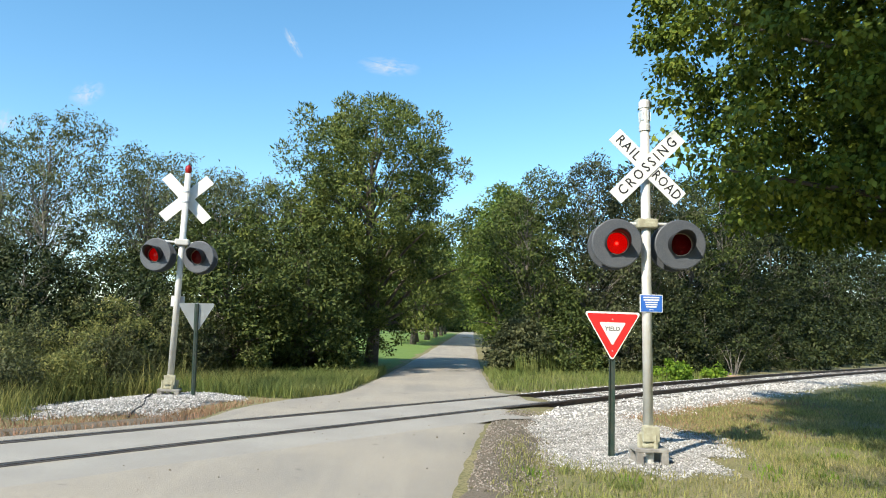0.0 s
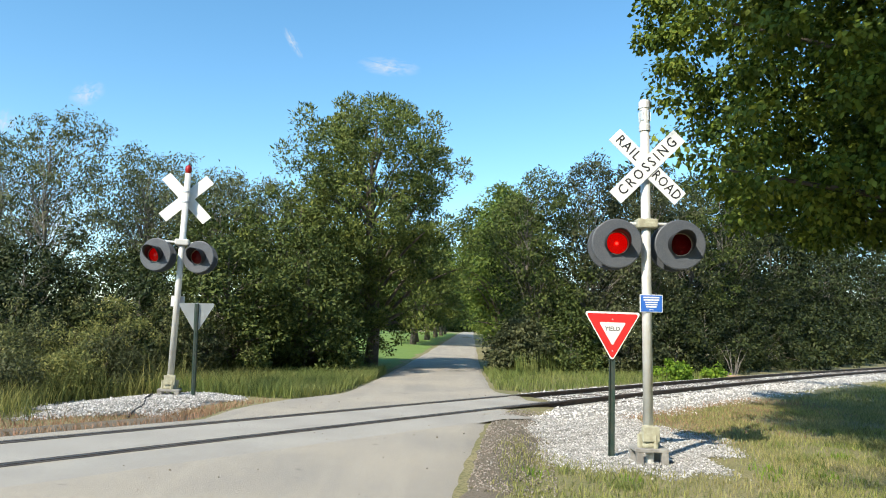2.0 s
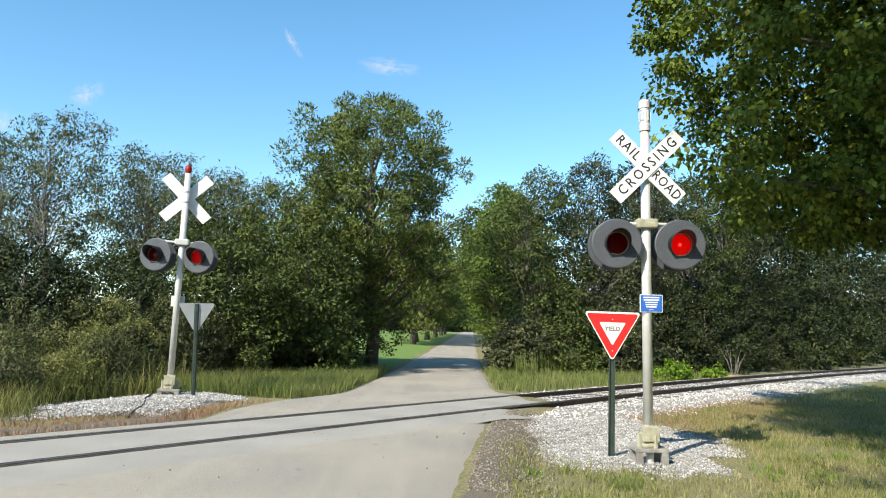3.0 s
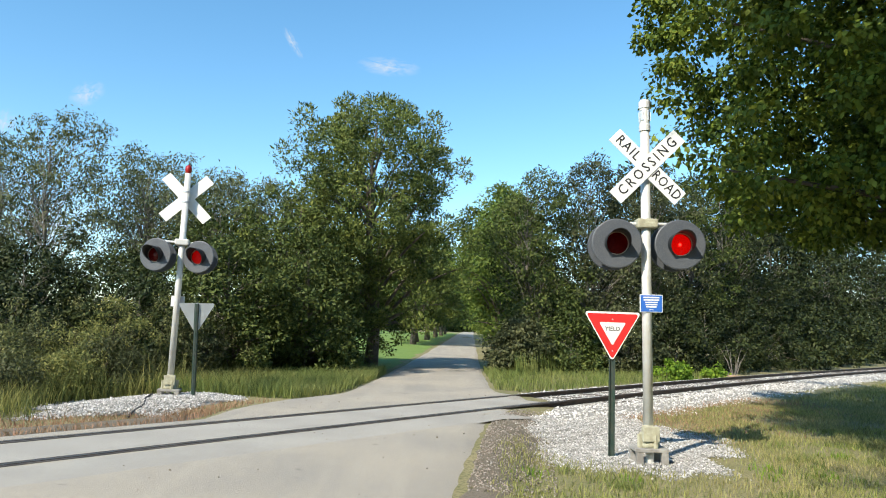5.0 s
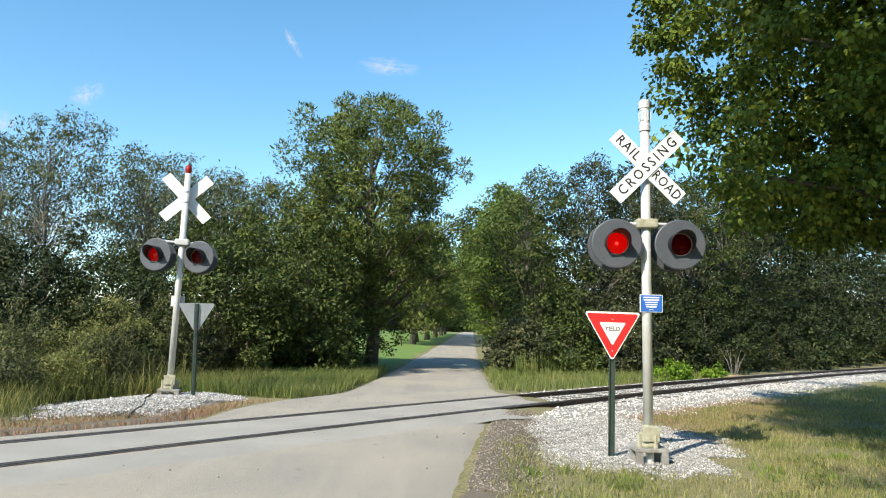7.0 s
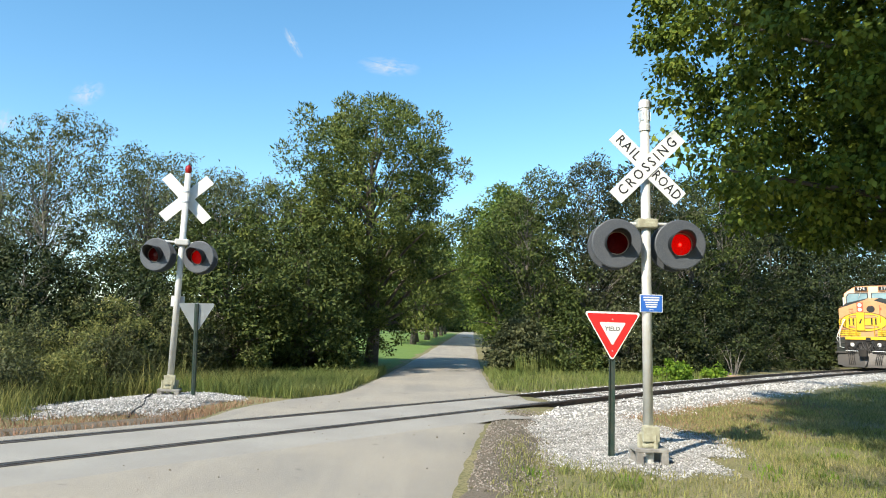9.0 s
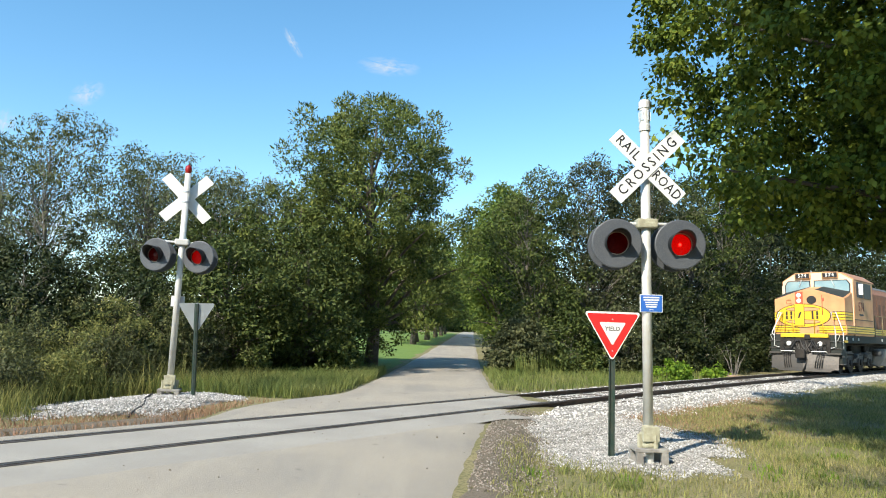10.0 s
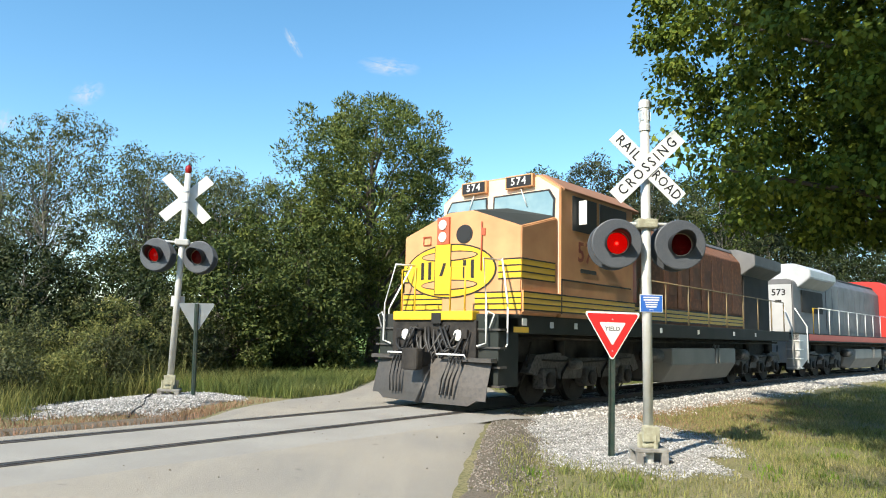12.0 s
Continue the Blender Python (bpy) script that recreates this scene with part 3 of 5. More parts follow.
    v = np.stack([P, P + D * L * 0.45 + S * Wd * 0.5 + up * Wd * 0.12, P + D * L, P + D * L * 0.45 - S * Wd * 0.5 + up * Wd * 0.12], 1).reshape(-1, 3)
    q = np.arange(len(P) * 4).reshape(-1, 4)
    return v, q


def foliage(name, centres, radii, per, size, aspect, mat, parent, rs, out=None, droop=0.3, flat=0.75, upward=0.0):
    """Leaves in clumps round centres, as one mesh."""
    n = len(centres)
    C = np.repeat(np.asarray(centres), per, 0)
    R = np.repeat(np.asarray(radii), per)[:, None]
    d = rs.normal(size=(n * per, 3))
    d /= np.linalg.norm(d, axis=1, keepdims=True)
    rad = rs.uniform(0.15, 1, (n * per, 1)) ** 0.6
    P = C + d * rad * R * np.array([1, 1, flat])
    D = d * 0.8 + rs.normal(size=d.shape) * 0.6
    D[:, 2] += upward - droop
    axis = np.asarray(centres).mean(0)
    away = C - axis
    away /= np.linalg.norm(away, axis=1, keepdims=True) + 1e-6
    N = rs.normal(size=d.shape) * 0.34 + d * 0.85 + away * 0.35
    N[:, 2] += 0.35
    L = size * rs.uniform(0.65, 1.35, n * per)
    v, q = leaf_quads(P, D, N, L, L * aspect)
    me = bpy.data.meshes.new(name)
    raw_mesh(me, v, q)
    ob = link(name, me, mat, parent)
    return ob


def crown_points(rs, n, height, base, radius, prof, shell=0.45, lump=0.28):
    """Clump centres in a crown: prof gives the radius share against the height share."""
    pts = []
    hs, rr = zip(*prof)
    ph = rs.uniform(0, 6.3, 6)
    while len(pts) < n:
        t = rs.uniform(0, 1)
        w = np.interp(t, hs, rr)
        if rs.uniform() > w:
            continue
        a = rs.uniform(0, 2 * math.pi)
        lumpy = 1 + lump * (math.sin(2 * a + ph[0] + 5 * t) * 0.6 + math.sin(5 * a + ph[1] - 7 * t) * 0.5 + math.sin(9 * a + ph[2] + 13 * t) * 0.4)
        r = radius * w * lumpy * math.sqrt(rs.uniform(shell * shell, 1))
        pts.append((r * math.cos(a), r * math.sin(a), base + t * (height - base)))
    return np.array(pts)


def wood(name, height, base, centres, rs, mat, parent, girth, share=0.4, lean=0.0, n=7):
    """A bent tapered trunk and limbs that reach clump centres, as one mesh."""
    bm = bmesh.new()
    k = 7
    off = np.cumsum(rs.normal(size=(k, 2)) * height * 0.012, 0)
    off -= off[0]
    ax = [Vector((off[i][0] + lean * i / k, off[i][1], -0.25 + (height * 0.92 + 0.25) * i / (k - 1))) for i in range(k)]
    tube(bm, ax, [girth * (1.25 if i == 0 else 1.0) * (1 - 0.88 * i / (k - 1)) for i in range(k)], n)
    for c in centres:
        if rs.uniform() > share:
            continue
        c = Vector(c)
        zr = max(0.15 * height, min(0.85 * height, c.z - rs.uniform(0.1, 0.35) * height))
        f = (zr + 0.25) / (height * 0.92 + 0.25) * (k - 1)
        i = min(k - 2, int(f))
        p = ax[i].lerp(ax[i + 1], f - i)
        mid = p.lerp(c, 0.5) + Vector((rs.normal() * 0.12, rs.normal() * 0.12, 0.1 * (c - p).length))
        g = girth * (1 - 0.8 * zr / height) * 0.42
        tube(bm, [p, mid, c], [g, g * 0.6, g * 0.16], 5, cap=False)
    return part(name, bm, mat, parent, smooth=True)


PROF = {
    "round": [(0, 0.45), (0.15, 0.8), (0.45, 1.0), (0.75, 0.8), (0.92, 0.45), (1, 0.15)],
    "cedar": [(0, 0.8), (0.25, 0.85), (0.5, 0.95), (0.72, 1.0), (0.86, 0.85), (0.93, 0.42), (1, 0.08)],
    "maple": [(0, 0.78), (0.05, 0.86), (0.13, 0.96), (0.19, 0.82), (0.22, 0.82), (0.27, 0.97), (0.6, 0.98), (0.85, 0.65), (1, 0.2)],
    "bush": [(0, 0.9), (0.35, 1.0), (0.7, 0.85), (0.9, 0.5), (1, 0.2)],
    "spire": [(0, 0.9), (0.3, 1.0), (0.6, 0.7), (0.85, 0.35), (1, 0.06)],
    "airy": [(0, 0.5), (0.3, 0.8), (0.6, 1.0), (0.85, 0.8), (1, 0.35)],
}


def tree(name, x, y, height, radius, base, prof, leaf, bark, clumps, per, size, aspect, clump_r, seed, label, category="tree", group="", girth=None,
         shell=0.45, droop=0.3, flat=0.75, upward=0.0, share=0.4, lump=0.28, squash=1.0, crown="crown"):
    rs = np.random.RandomState(seed)
    t = thing(name, pose(x, y, gz(x, y) - 0.03), label, category, group)
    c = crown_points(rs, clumps, height, base, radius, PROF[prof], shell, lump)
    c[:, 1] *= squash
    rr = clump_r * rs.uniform(0.6, 1.3, clumps)
    wood("trunk" if category == "tree" else "stem", height, base, c, rs, bark, t, girth or height * 0.018, share)
    foliage(crown, c, rr, per, size, aspect, leaf, t, rs, droop=droop, flat=flat, upward=upward)
    return t


# cedar beside the lane and the masses round it
tree("cedar_tree", -2.75, 28.0, 11.0, 3.75, 1.5, "cedar", L_cedar, M_bark, 640, 125, 0.14, 0.36, 0.46, 11, "tall dark green cedar standing beside the lane", upward=0.6, droop=0.0, girth=0.26, lump=0.36, flat=0.65, shell=0.3, share=0.08)
rs0 = random.Random(21)
for i, (x, y, h, r) in enumerate([(-5.2, 24.0, 6.4, 2.3), (-4.3, 22.4, 4.4, 1.7), (-7.4, 23.0, 5.6, 2.1), (-4.6, 30.0, 8.6, 2.6), (-6.2, 20.6, 4.0, 1.9), (-4.3, 26.0, 5.4, 1.5)]):
    tree("cedar_shrub", x, y, h, r, 0.1, "bush", L_cedar if i % 3 == 0 else L_dark, M_bark, 175, 95, 0.13, 0.45, 0.38, 40 + i, "dense dark green shrubby tree at the lane's corner", "shrub", "thicket by the lane", upward=0.2, girth=0.09)
for i, (x, y, h, r) in enumerate([(-9.2, 20.5, 3.5, 1.9), (-11.8, 20.0, 3.7, 2.0), (-14.2, 21.0, 3.6, 2.2), (-8.0, 18.4, 2.6, 1.5), (-10.4, 17.2, 2.3, 1.5), (-13.4, 17.0, 2.6, 1.8), (-16.8, 20.0, 3.6, 2.2), (-12.0, 23.5, 4.2, 2.2), (-16.5, 25, 4.6, 2.4)]):
    # the thicket's gloom is in these leaf colours, deepest on the left
    tree("thicket_shrub", x, y, h, r, 0.05, "bush", L_deepshade if x < -9.5 else L_shade, M_palebark, 130, 80, 0.125, 0.45, 0.42, 60 + i, "tangled shrub in the thicket beyond the track, darkened for shade", "shrub", "thicket beyond the track", girth=0.05)
for i, (x, y, h, r) in enumerate([(-14.4, 26.0, 9.2, 2.6), (-11.4, 27.0, 8.2, 2.7), (-8.6, 26.0, 7.3, 2.3), (-17.5, 27.5, 9.0, 2.6), (-6.8, 28.5, 7.4, 2.0), (-13.0, 30.5, 8.6, 2.6), (-10, 31, 8.0, 2.4)]):
    tree("airy_tree", x, y, h, r, 3.3, "airy", L_airy, M_palebark, 190, 46, 0.14, 0.36, 0.42, 80 + i, "slender tree with thin grey-green leaves and open crown", "tree", "airy trees beyond the track", girth=0.07, share=0.75, droop=0.7, shell=0.2)
# far side of the lane
for i in range(9):
    y = 62 + i * 9.5
    tree("row_tree", road_edges(y)[0] - 2.2 - 0.4 * (i % 2), y, 11.5 + rs0.uniform(-1, 1), 4.6, 2.2, "cedar", L_cedar, M_bark, 110, 60, 0.36, 0.5, 0.9, 100 + i, "dark cedar in the row along the lane", "tree", "row of trees along the lane", girth=0.28)
for i in range(7):
    y = 42 + i * 11
    tree("lane_tree", road_edges(y)[1] + 1.5 + 0.5 * (i % 3), y, 10.6 + 0.8 * i + (2.0 if i in (1, 2) else 0) + rs0.uniform(-1, 1.5), 3.7 if i in (1, 2) else 3.1, 1.2, "round", L_bright if i < 4 else L_dark, M_bark, 260 if i < 3 else 130, 70, 0.22, 0.5, 0.65, 120 + i, "leafy green tree beside the lane", "tree", "trees along the lane", girth=0.2)
for i, (x, y, h, r) in enumerate([(4.6, 33.0, 8.6, 2.4), (7.2, 34.0, 9.6, 2.7), (10.2, 35.5, 9.8, 2.8), (13.2, 38.0, 9.6, 2.9), (16.2, 41.0, 9.8, 3.0), (19.6, 45.0, 10.0, 3.2), (23.5, 50.0, 10.4, 3.4), (28, 55, 10.6, 3.6), (33.0, 61.0, 11, 3.8), (38.5, 67.0, 11, 4.0), (12, 43, 11.5, 3.2), (18, 49, 12, 3.4), (26, 58, 12.5, 3.8), (43.5, 71.5, 12, 4.2), (49, 77, 12, 4.2), (55, 83, 12, 4.4), (62, 90, 12.5, 4.6), (38, 72, 12.5, 4.2)]):
    # from the fifth tree on, shade is painted into the leaf colour
    tree("woodland_tree", x, y, h * 1.07, r, 0.8, "round", (L_grey if i % 3 else L_dark) if i < 4 else L_deepshade, M_palebark, 260 if i < 5 else 150, 70, 0.16 if i < 5 else 0.27, 0.45, 0.48 if i < 5 else 0.85, 140 + i, "grey-green woodland tree behind the track, most darkened for shade", "tree", "woodland behind the track", girth=0.10, share=0.5)
for i, (x, y, h, r) in enumerate([(3.2, 28.5, 2.2, 1.2), (5.4, 29.5, 2.8, 1.5), (8.0, 30.6, 3.2, 1.6), (10.4, 32.4, 3.2, 1.7), (12.9, 34.6, 3.4, 1.8), (15.6, 37.2, 3.6, 1.9), (18.4, 40.4, 3.6, 2.0), (21.8, 44.0, 3.8, 2.2), (25.5, 48.5, 4.0, 2.3), (29.6, 53.0, 4.0, 2.5), (34.0, 58.5, 4.4, 2.7), (39.0, 64.5, 4.6, 2.8), (44.5, 70.0, 4.8, 3.0), (50.0, 75.5, 4.8, 3.0)]):
    # shrubs from the fourth on carry their shade in the leaf colour
    tree("edge_shrub", x, y, h, r, 0.05, "bush", (L_dark if i % 2 else L_grey) if i < 3 else L_deepshade, M_palebark, 100 if i < 7 else 75, 80, 0.15 if i < 7 else 0.24, 0.5, 0.42 if i < 7 else 0.65, 170 + i, "dark green shrub at the woodland's edge, most darkened further for shade", "shrub", "shrubs at the woodland's edge", girth=0.04)
for i, (x, y, h, r) in enumerate([(8.7, 27.4, 0.8, 0.5), (9.5, 28.0, 0.6, 0.35), (11.3, 29.4, 0.6, 0.4)]):
    tree("weed_clump", x, y, h, r, 0.02, "bush", L_vivid, M_bark, 26, 40, 0.13, 0.7, 0.2, 200 + i, "bright yellow-green broadleaf weeds beside the track", "weed", "bright weeds", girth=0.012)
for i in range(9):
    x = -34 + i * 9
    tree("far_tree", x + rs0.uniform(-2, 2), 190 + rs0.uniform(-12, 12) if abs(x - 6) > 5 else 215, 17 + rs0.uniform(-2, 3), 7.5, 0.3, "bush", L_dark, M_bark, 80, 45, 1.1, 0.6, 1.6, 240 + i, "dark tree closing the end of the lane", "tree", "far trees", girth=0.4)
for i in range(5):
    y = 74 + i * 22
    tree("field_tree", -16 - 6 * (i % 2) - 2 * i, y, 9.5, 4.2, 0.4, "bush", L_dark if i % 2 else L_bright, M_bark, 110, 60, 0.4, 0.55, 1.0, 260 + i, "leafy tree at the edge of the lawn", "tree", "trees behind the lawn", girth=0.2)


def lawn_edges(y):
    a, b = road_edges(y)
    return a * 0 - 14 - 0.06 * (y - 28), a - 0.25


lawn = strip("lawn", np.arange(27, 170, 2.0), lawn_edges, lambda x, y: ground_z(x, y), M_lawn, cols=10, lift=0.05, ragged=0.1)
tagged(lawn, "bright green mown lawn beside the lane", "lawn", kind="structure")
twigs = thing("dead_bush", pose(12.5, 30.3, gz(12.5, 30.3)), "bare pale dead twigs standing beside the track", "dead bush")
for k in range(9):
    a, lean = k * 0.75, 0.25 + 0.09 * (k % 4)
    tip = Vector((lean * math.cos(a) * 1.3, lean * math.sin(a), 0.8 + 0.16 * (k % 5)))
    part("twig", tubed([(0.04 * math.cos(a), 0.04 * math.sin(a), -0.05), tip * 0.5 + Vector((0.05 * math.sin(3 * a), 0, 0.05)), tip], [0.022, 0.015, 0.005], 5), M_palebark, twigs)
log = thing("log", pose(11.9, 29.2, gz(11.9, 29.2) + 0.07, 0, 0, 12), "short weathered log lying beside the track", "log")
part("trunk_piece", tubed([(-0.55, 0, 0), (-0.1, 0.03, 0.02), (0.55, 0, 0)], [0.10, 0.115, 0.09], 10), M_logwood, log)
# maples over the near verge
tree("maple_tree", 11.55, 11.6, 13.4, 7.9, 3.7, "maple", L_maple, M_bark, 1550, 175, 0.105, 0.80, 0.50, 7, "big maple with broad green leaves shading the verge", girth=0.32, shell=0.35, droop=0.75, flat=0.55, lump=0.06, squash=0.72, share=0.06)
tree("maple_tree", 15.2, 17.0, 12.5, 5.4, 4.6, "maple", L_maple, M_bark, 620, 90, 0.15, 0.78, 0.66, 17, "big maple with broad green leaves shading the verge", girth=0.28, droop=0.7, flat=0.55, share=0.08)
# out of view: added to keep sun off the big maple's right side
tree("maple_tree", 2.0, -3.5, 20.5, 5.7, 12.3, "round", L_maple, M_bark, 760, 75, 0.20, 0.78, 0.75, 19, "unseen tall maple added to shade the big maple", girth=0.32, droop=0.6, share=0.25)
# unseen trees added behind the camera to cut sky light on the train
near = tree("skyblock_maple", 11.0, -5.0, 14.0, 6.0, 2.4, "maple", L_maple, M_bark, 420, 60, 0.28, 0.78, 0.9, 9, "unseen maple added behind the camera to block sky light", group="maples behind the verge", girth=0.3, droop=0.6, share=0.2)
for k, (x, y, turn) in enumerate([(20.0, -2.0, 70), (17.0, -14.0, 140), (7.5, -17.0, 200), (27.0, -10.0, 260), (-14.0, -30.0, 300), (-4.0, -34.0, 20), (-24.0, -26.0, 110)]):
    copy_thing(near, pose(x, y, gz(x, y) - 0.03, 0, 0, turn))


# ---- grasses ----
def blades(name, places, height, width, mat, rs, lean=0.35, label="", category="grass"):
    P = np.asarray(places)
    n = len(P)
    a = rs.uniform(0, 2 * math.pi, n)
    h = height * rs.uniform(0.5, 1.4, n)
    side = np.stack([np.cos(a), np.sin(a), np.zeros(n)], 1) * width * rs.uniform(0.7, 1.3, n)[:, None]
    b = rs.uniform(0, 2 * math.pi, n)
    bend = np.stack([np.cos(b), np.sin(b), np.zeros(n)], 1) * (lean * h * rs.uniform(0.2, 1.2, n))[:, None]
    top = P + bend + np.stack([np.zeros(n), np.zeros(n), h], 1)
    midp = P + bend * 0.35 + np.stack([np.zeros(n), np.zeros(n), h * 0.55], 1)
    v = np.stack([P - side * 0.5, P + side * 0.5, midp + side * 0.4, midp - side * 0.4, top], 1).reshape(-1, 3)
    i = np.arange(n) * 5
    tri = np.concatenate([np.stack([i, i + 1, i + 2], 1), np.stack([i, i + 2, i + 3], 1), np.stack([i + 3, i + 2, i + 4], 1)])
    me = bpy.data.meshes.new(name)
    raw_mesh(me, v, tri)
    return tagged(link(name, me, mat), label, category, kind="stuff")


def scatter(rs, n, x0, x1, y0, y1, keep):
    x, y = rs.uniform(x0, x1, n), rs.uniform(y0, y1, n)
    s, u = track_coords(x, y)
    a, b = road_edges(y)
    off = np.maximum(a - x, x - b)
    k = keep(x, y, s, u, off, rs.uniform(0, 1, n))
    x, y = x[k], y[k]
    return np.stack([x, y, ground_z(x, y) - 0.01], 1)


def off_mound(x, y, k=1.0):
    """Whether places lie outside the gravel mound."""
    c, sn = math.cos(-0.38), math.sin(-0.38)
    dx, dy = x + 5.5, y - 13.7
    return ((dx * c + dy * sn) / (1.3 * k)) ** 2 + ((-dx * sn + dy * c) / (2.35 * k)) ** 2 > 1


rs = np.random.RandomState(5)
pts = scatter(rs, 170000, -0.2, 12, 5.5, 19, lambda x, y, s, u, off, r: (off > 0.2 + 0.5 * r) & (u > 2.6) & (r < np.clip((np.hypot((x - 2.95) / 1.6, (y - 11.6) / 3.0) - 0.75) * 1.6, 0, 1) * (0.55 + 0.45 * np.sin(x * 2.1 + y) * np.cos(y * 1.7 - x))))
blades("mown_grass", pts, 0.080, 0.010, L_grass, rs, 0.6, "short patchy mown grass on the near verge")
pts = scatter(rs, 60000, 6, 24, 14, 34, lambda x, y, s, u, off, r: (u > 3.0) & (u < 9.5) & ((x > 12) | (y > 19)))
blades("shaded_grass", pts, 0.11, 0.016, L_grass, rs, 0.6, "grass in the shade of the maples")
pts = scatter(rs, 26000, -7, -1.5, 15.5, 25, lambda x, y, s, u, off, r: (off > 0.02) & (u < -3.0) & (x > -6.5))
blades("tall_grass", pts, 0.32, 0.014, L_tall, rs, 0.8, "tall pale green grass at the lane's edge")
pts = scatter(rs, 26000, 1.2, 12, 17.5, 32, lambda x, y, s, u, off, r: (off > 0.05) & (u < -2.2) & (u > -9))
blades("verge_grass", pts, 0.22, 0.016, L_tall, rs, 0.45, "pale green grass between track and woodland")
pts = scatter(rs, 9000, 2.2, 9, 23, 31, lambda x, y, s, u, off, r: (u < -6.0) & (u > -10) & (off > 1.2))
blades("reed_grass", pts, 0.75, 0.02, L_tall, rs, 0.3, "knee-high reedy grass at the woodland's edge")
pts = scatter(rs, 42000, -18, -4.5, 8, 20, lambda x, y, s, u, off, r: (u < -3.4 - 0.7 * r) & (off > 0.5) & (u > -12) & off_mound(x, y))
blades("weeds", pts, 0.40, 0.013, L_weedgrass, rs, 0.55, "waist-high olive and straw-coloured weeds")
pts = scatter(rs, 15000, -22, -6, 9, 22, lambda x, y, s, u, off, r: (u < -4.3 - 1.5 * r) & (off > 2.5) & (u > -14) & off_mound(x, y, 1.1))
blades("tall_weeds", pts, 0.70, 0.013, L_weedgrass, rs, 0.6, "tall straw-tipped weeds in front of the thicket")
for i, (x, y, h, r) in enumerate([(-9.6, 14.6, 1.6, 0.9), (-8.1, 15.6, 1.5, 0.9), (-11.2, 14.0, 1.8, 1.1), (-7.2, 16.6, 1.5, 0.8), (-8.9, 12.6, 1.0, 0.7), (-12.6, 13.2, 1.9, 1.2), (-9.9, 16.4, 2.0, 1.0), (-6.6, 18.2, 1.8, 0.9), (-10.2, 12.2, 1.2, 0.8), (-7.7, 14.9, 1.0, 0.8), (-8.6, 13.9, 1.2, 0.8), (-9.3, 13.4, 1.2, 0.8), (-10.3, 13.3, 1.5, 0.9), (-11.4, 12.2, 1.3, 0.9), (-12.3, 11.4, 1.1, 0.8), (-8.8, 15.5, 1.5, 0.9), (-13.6, 14.6, 2.0, 1.2), (-7.6, 17.4, 1.8, 0.9), (-11.0, 15.4, 2.0, 1.1), (-7.9, 13.2, 0.9, 0.6), (-8.4, 12.0, 0.8, 0.6), (-7.5, 14.2, 0.9, 0.55), (-9.4, 11.4, 0.9, 0.6), (-7.3, 15.6, 1.2, 0.7), (-9.0, 14.4, 1.4, 0.8), (-7.8, 17.0, 2.1, 0.9), (-7.0, 18.0, 2.2, 0.9), (-6.4, 19.0, 2.0, 0.8), (-8.7, 17.6, 2.3, 0.9), (-7.3, 19.4, 2.5, 0.9), (-5.9, 19.8, 1.8, 0.7)]):
    tree("tall_weed", x, y, h, r, 0.05, "bush", (L_weed, L_weedgrass, L_weed, L_grey)[i % 4], M_bark, 62, 55, 0.075, 0.35, 0.24, 220 + i, "tall olive-green weed bush beyond the track", "weed", "tall weeds beyond the track", girth=0.015)


pts = scatter(rs, 30000, -9, -2.5, 5, 15, lambda x, y, s, u, off, r: (u < -1.35 - 0.3 * r) & (u > -3.9 + 0.8 * r) & (off > 0.02) & (s < -0.3))
blades("dry_grass", pts, 0.10, 0.010, L_straw, rs, 0.8, "brown dry grass along the far rail")
pts = scatter(rs, 24000, 3.0, 10, 10, 20, lambda x, y, s, u, off, r: (u > 1.9 + 0.5 * r) & (u < 3.6 + 2.0 * r * r) & (off > 0.3) & (s > 2))
blades("dry_verge_grass", pts, 0.07, 0.010, L_straw, rs, 0.8, "brown dry grass beside the ballast")
for i in range(70):
    x, y = rs.uniform(0.6, 7.5), rs.uniform(6.6, 11.5)
    s_, u_ = track_coords(x, y)
    if u_[0] < 4.0 or x < road_edges(y)[1] + 0.4 or math.hypot((x - 2.95) / 1.7, (y - 11.6) / 3.1) < 1.0:
        continue
    k = 40
    q = np.stack([x + rs.normal(size=k) * 0.10, y + rs.normal(size=k) * 0.10, np.zeros(k)], 1)
    q[:, 2] = ground_z(q[:, 0], q[:, 1])
    tagged(blades("grass_tuft", q, 0.10, 0.012, L_tall if i % 3 else L_vivid, rs, 0.7, "low green tuft in the mown grass", "grass tuft"), group="tufts on the verge")


# ---- loose stones ----
def stones(name, places, size, rs, label, mat):
    base = np.array([(1, 0, 0), (-1, 0, 0), (0, 1, 0), (0, -1, 0), (0, 0, 1), (0, 0, -1)], float)
    tri = np.array([(0, 2, 4), (2, 1, 4), (1, 3, 4), (3, 0, 4), (2, 0, 5), (1, 2, 5), (3, 1, 5), (0, 3, 5)])
    n = len(places)
    k = rs.uniform(0.6, 1.25, (n, 6, 1)) * base[None]
    k *= (size * rs.uniform(0.6, 1.5, (n, 1, 1))) * np.array([1, 1, 0.75])
    a = rs.uniform(0, 6.3, n)
    c, sn = np.cos(a)[:, None], np.sin(a)[:, None]
    t = rs.normal(size=n)[:, None] * 0.5
    x, y, z = k[..., 0], k[..., 1], k[..., 2]
    x, z = x + z * t, z - x * t
    v = np.stack([x * c - y * sn, x * sn + y * c, z], -1) + np.asarray(places)[:, None]
    q = (np.arange(n) * 6)[:, None, None] + tri[None]
    me = bpy.data.meshes.new(name)
    raw_mesh(me, v.reshape(-1, 3), q.reshape(-1, 3))
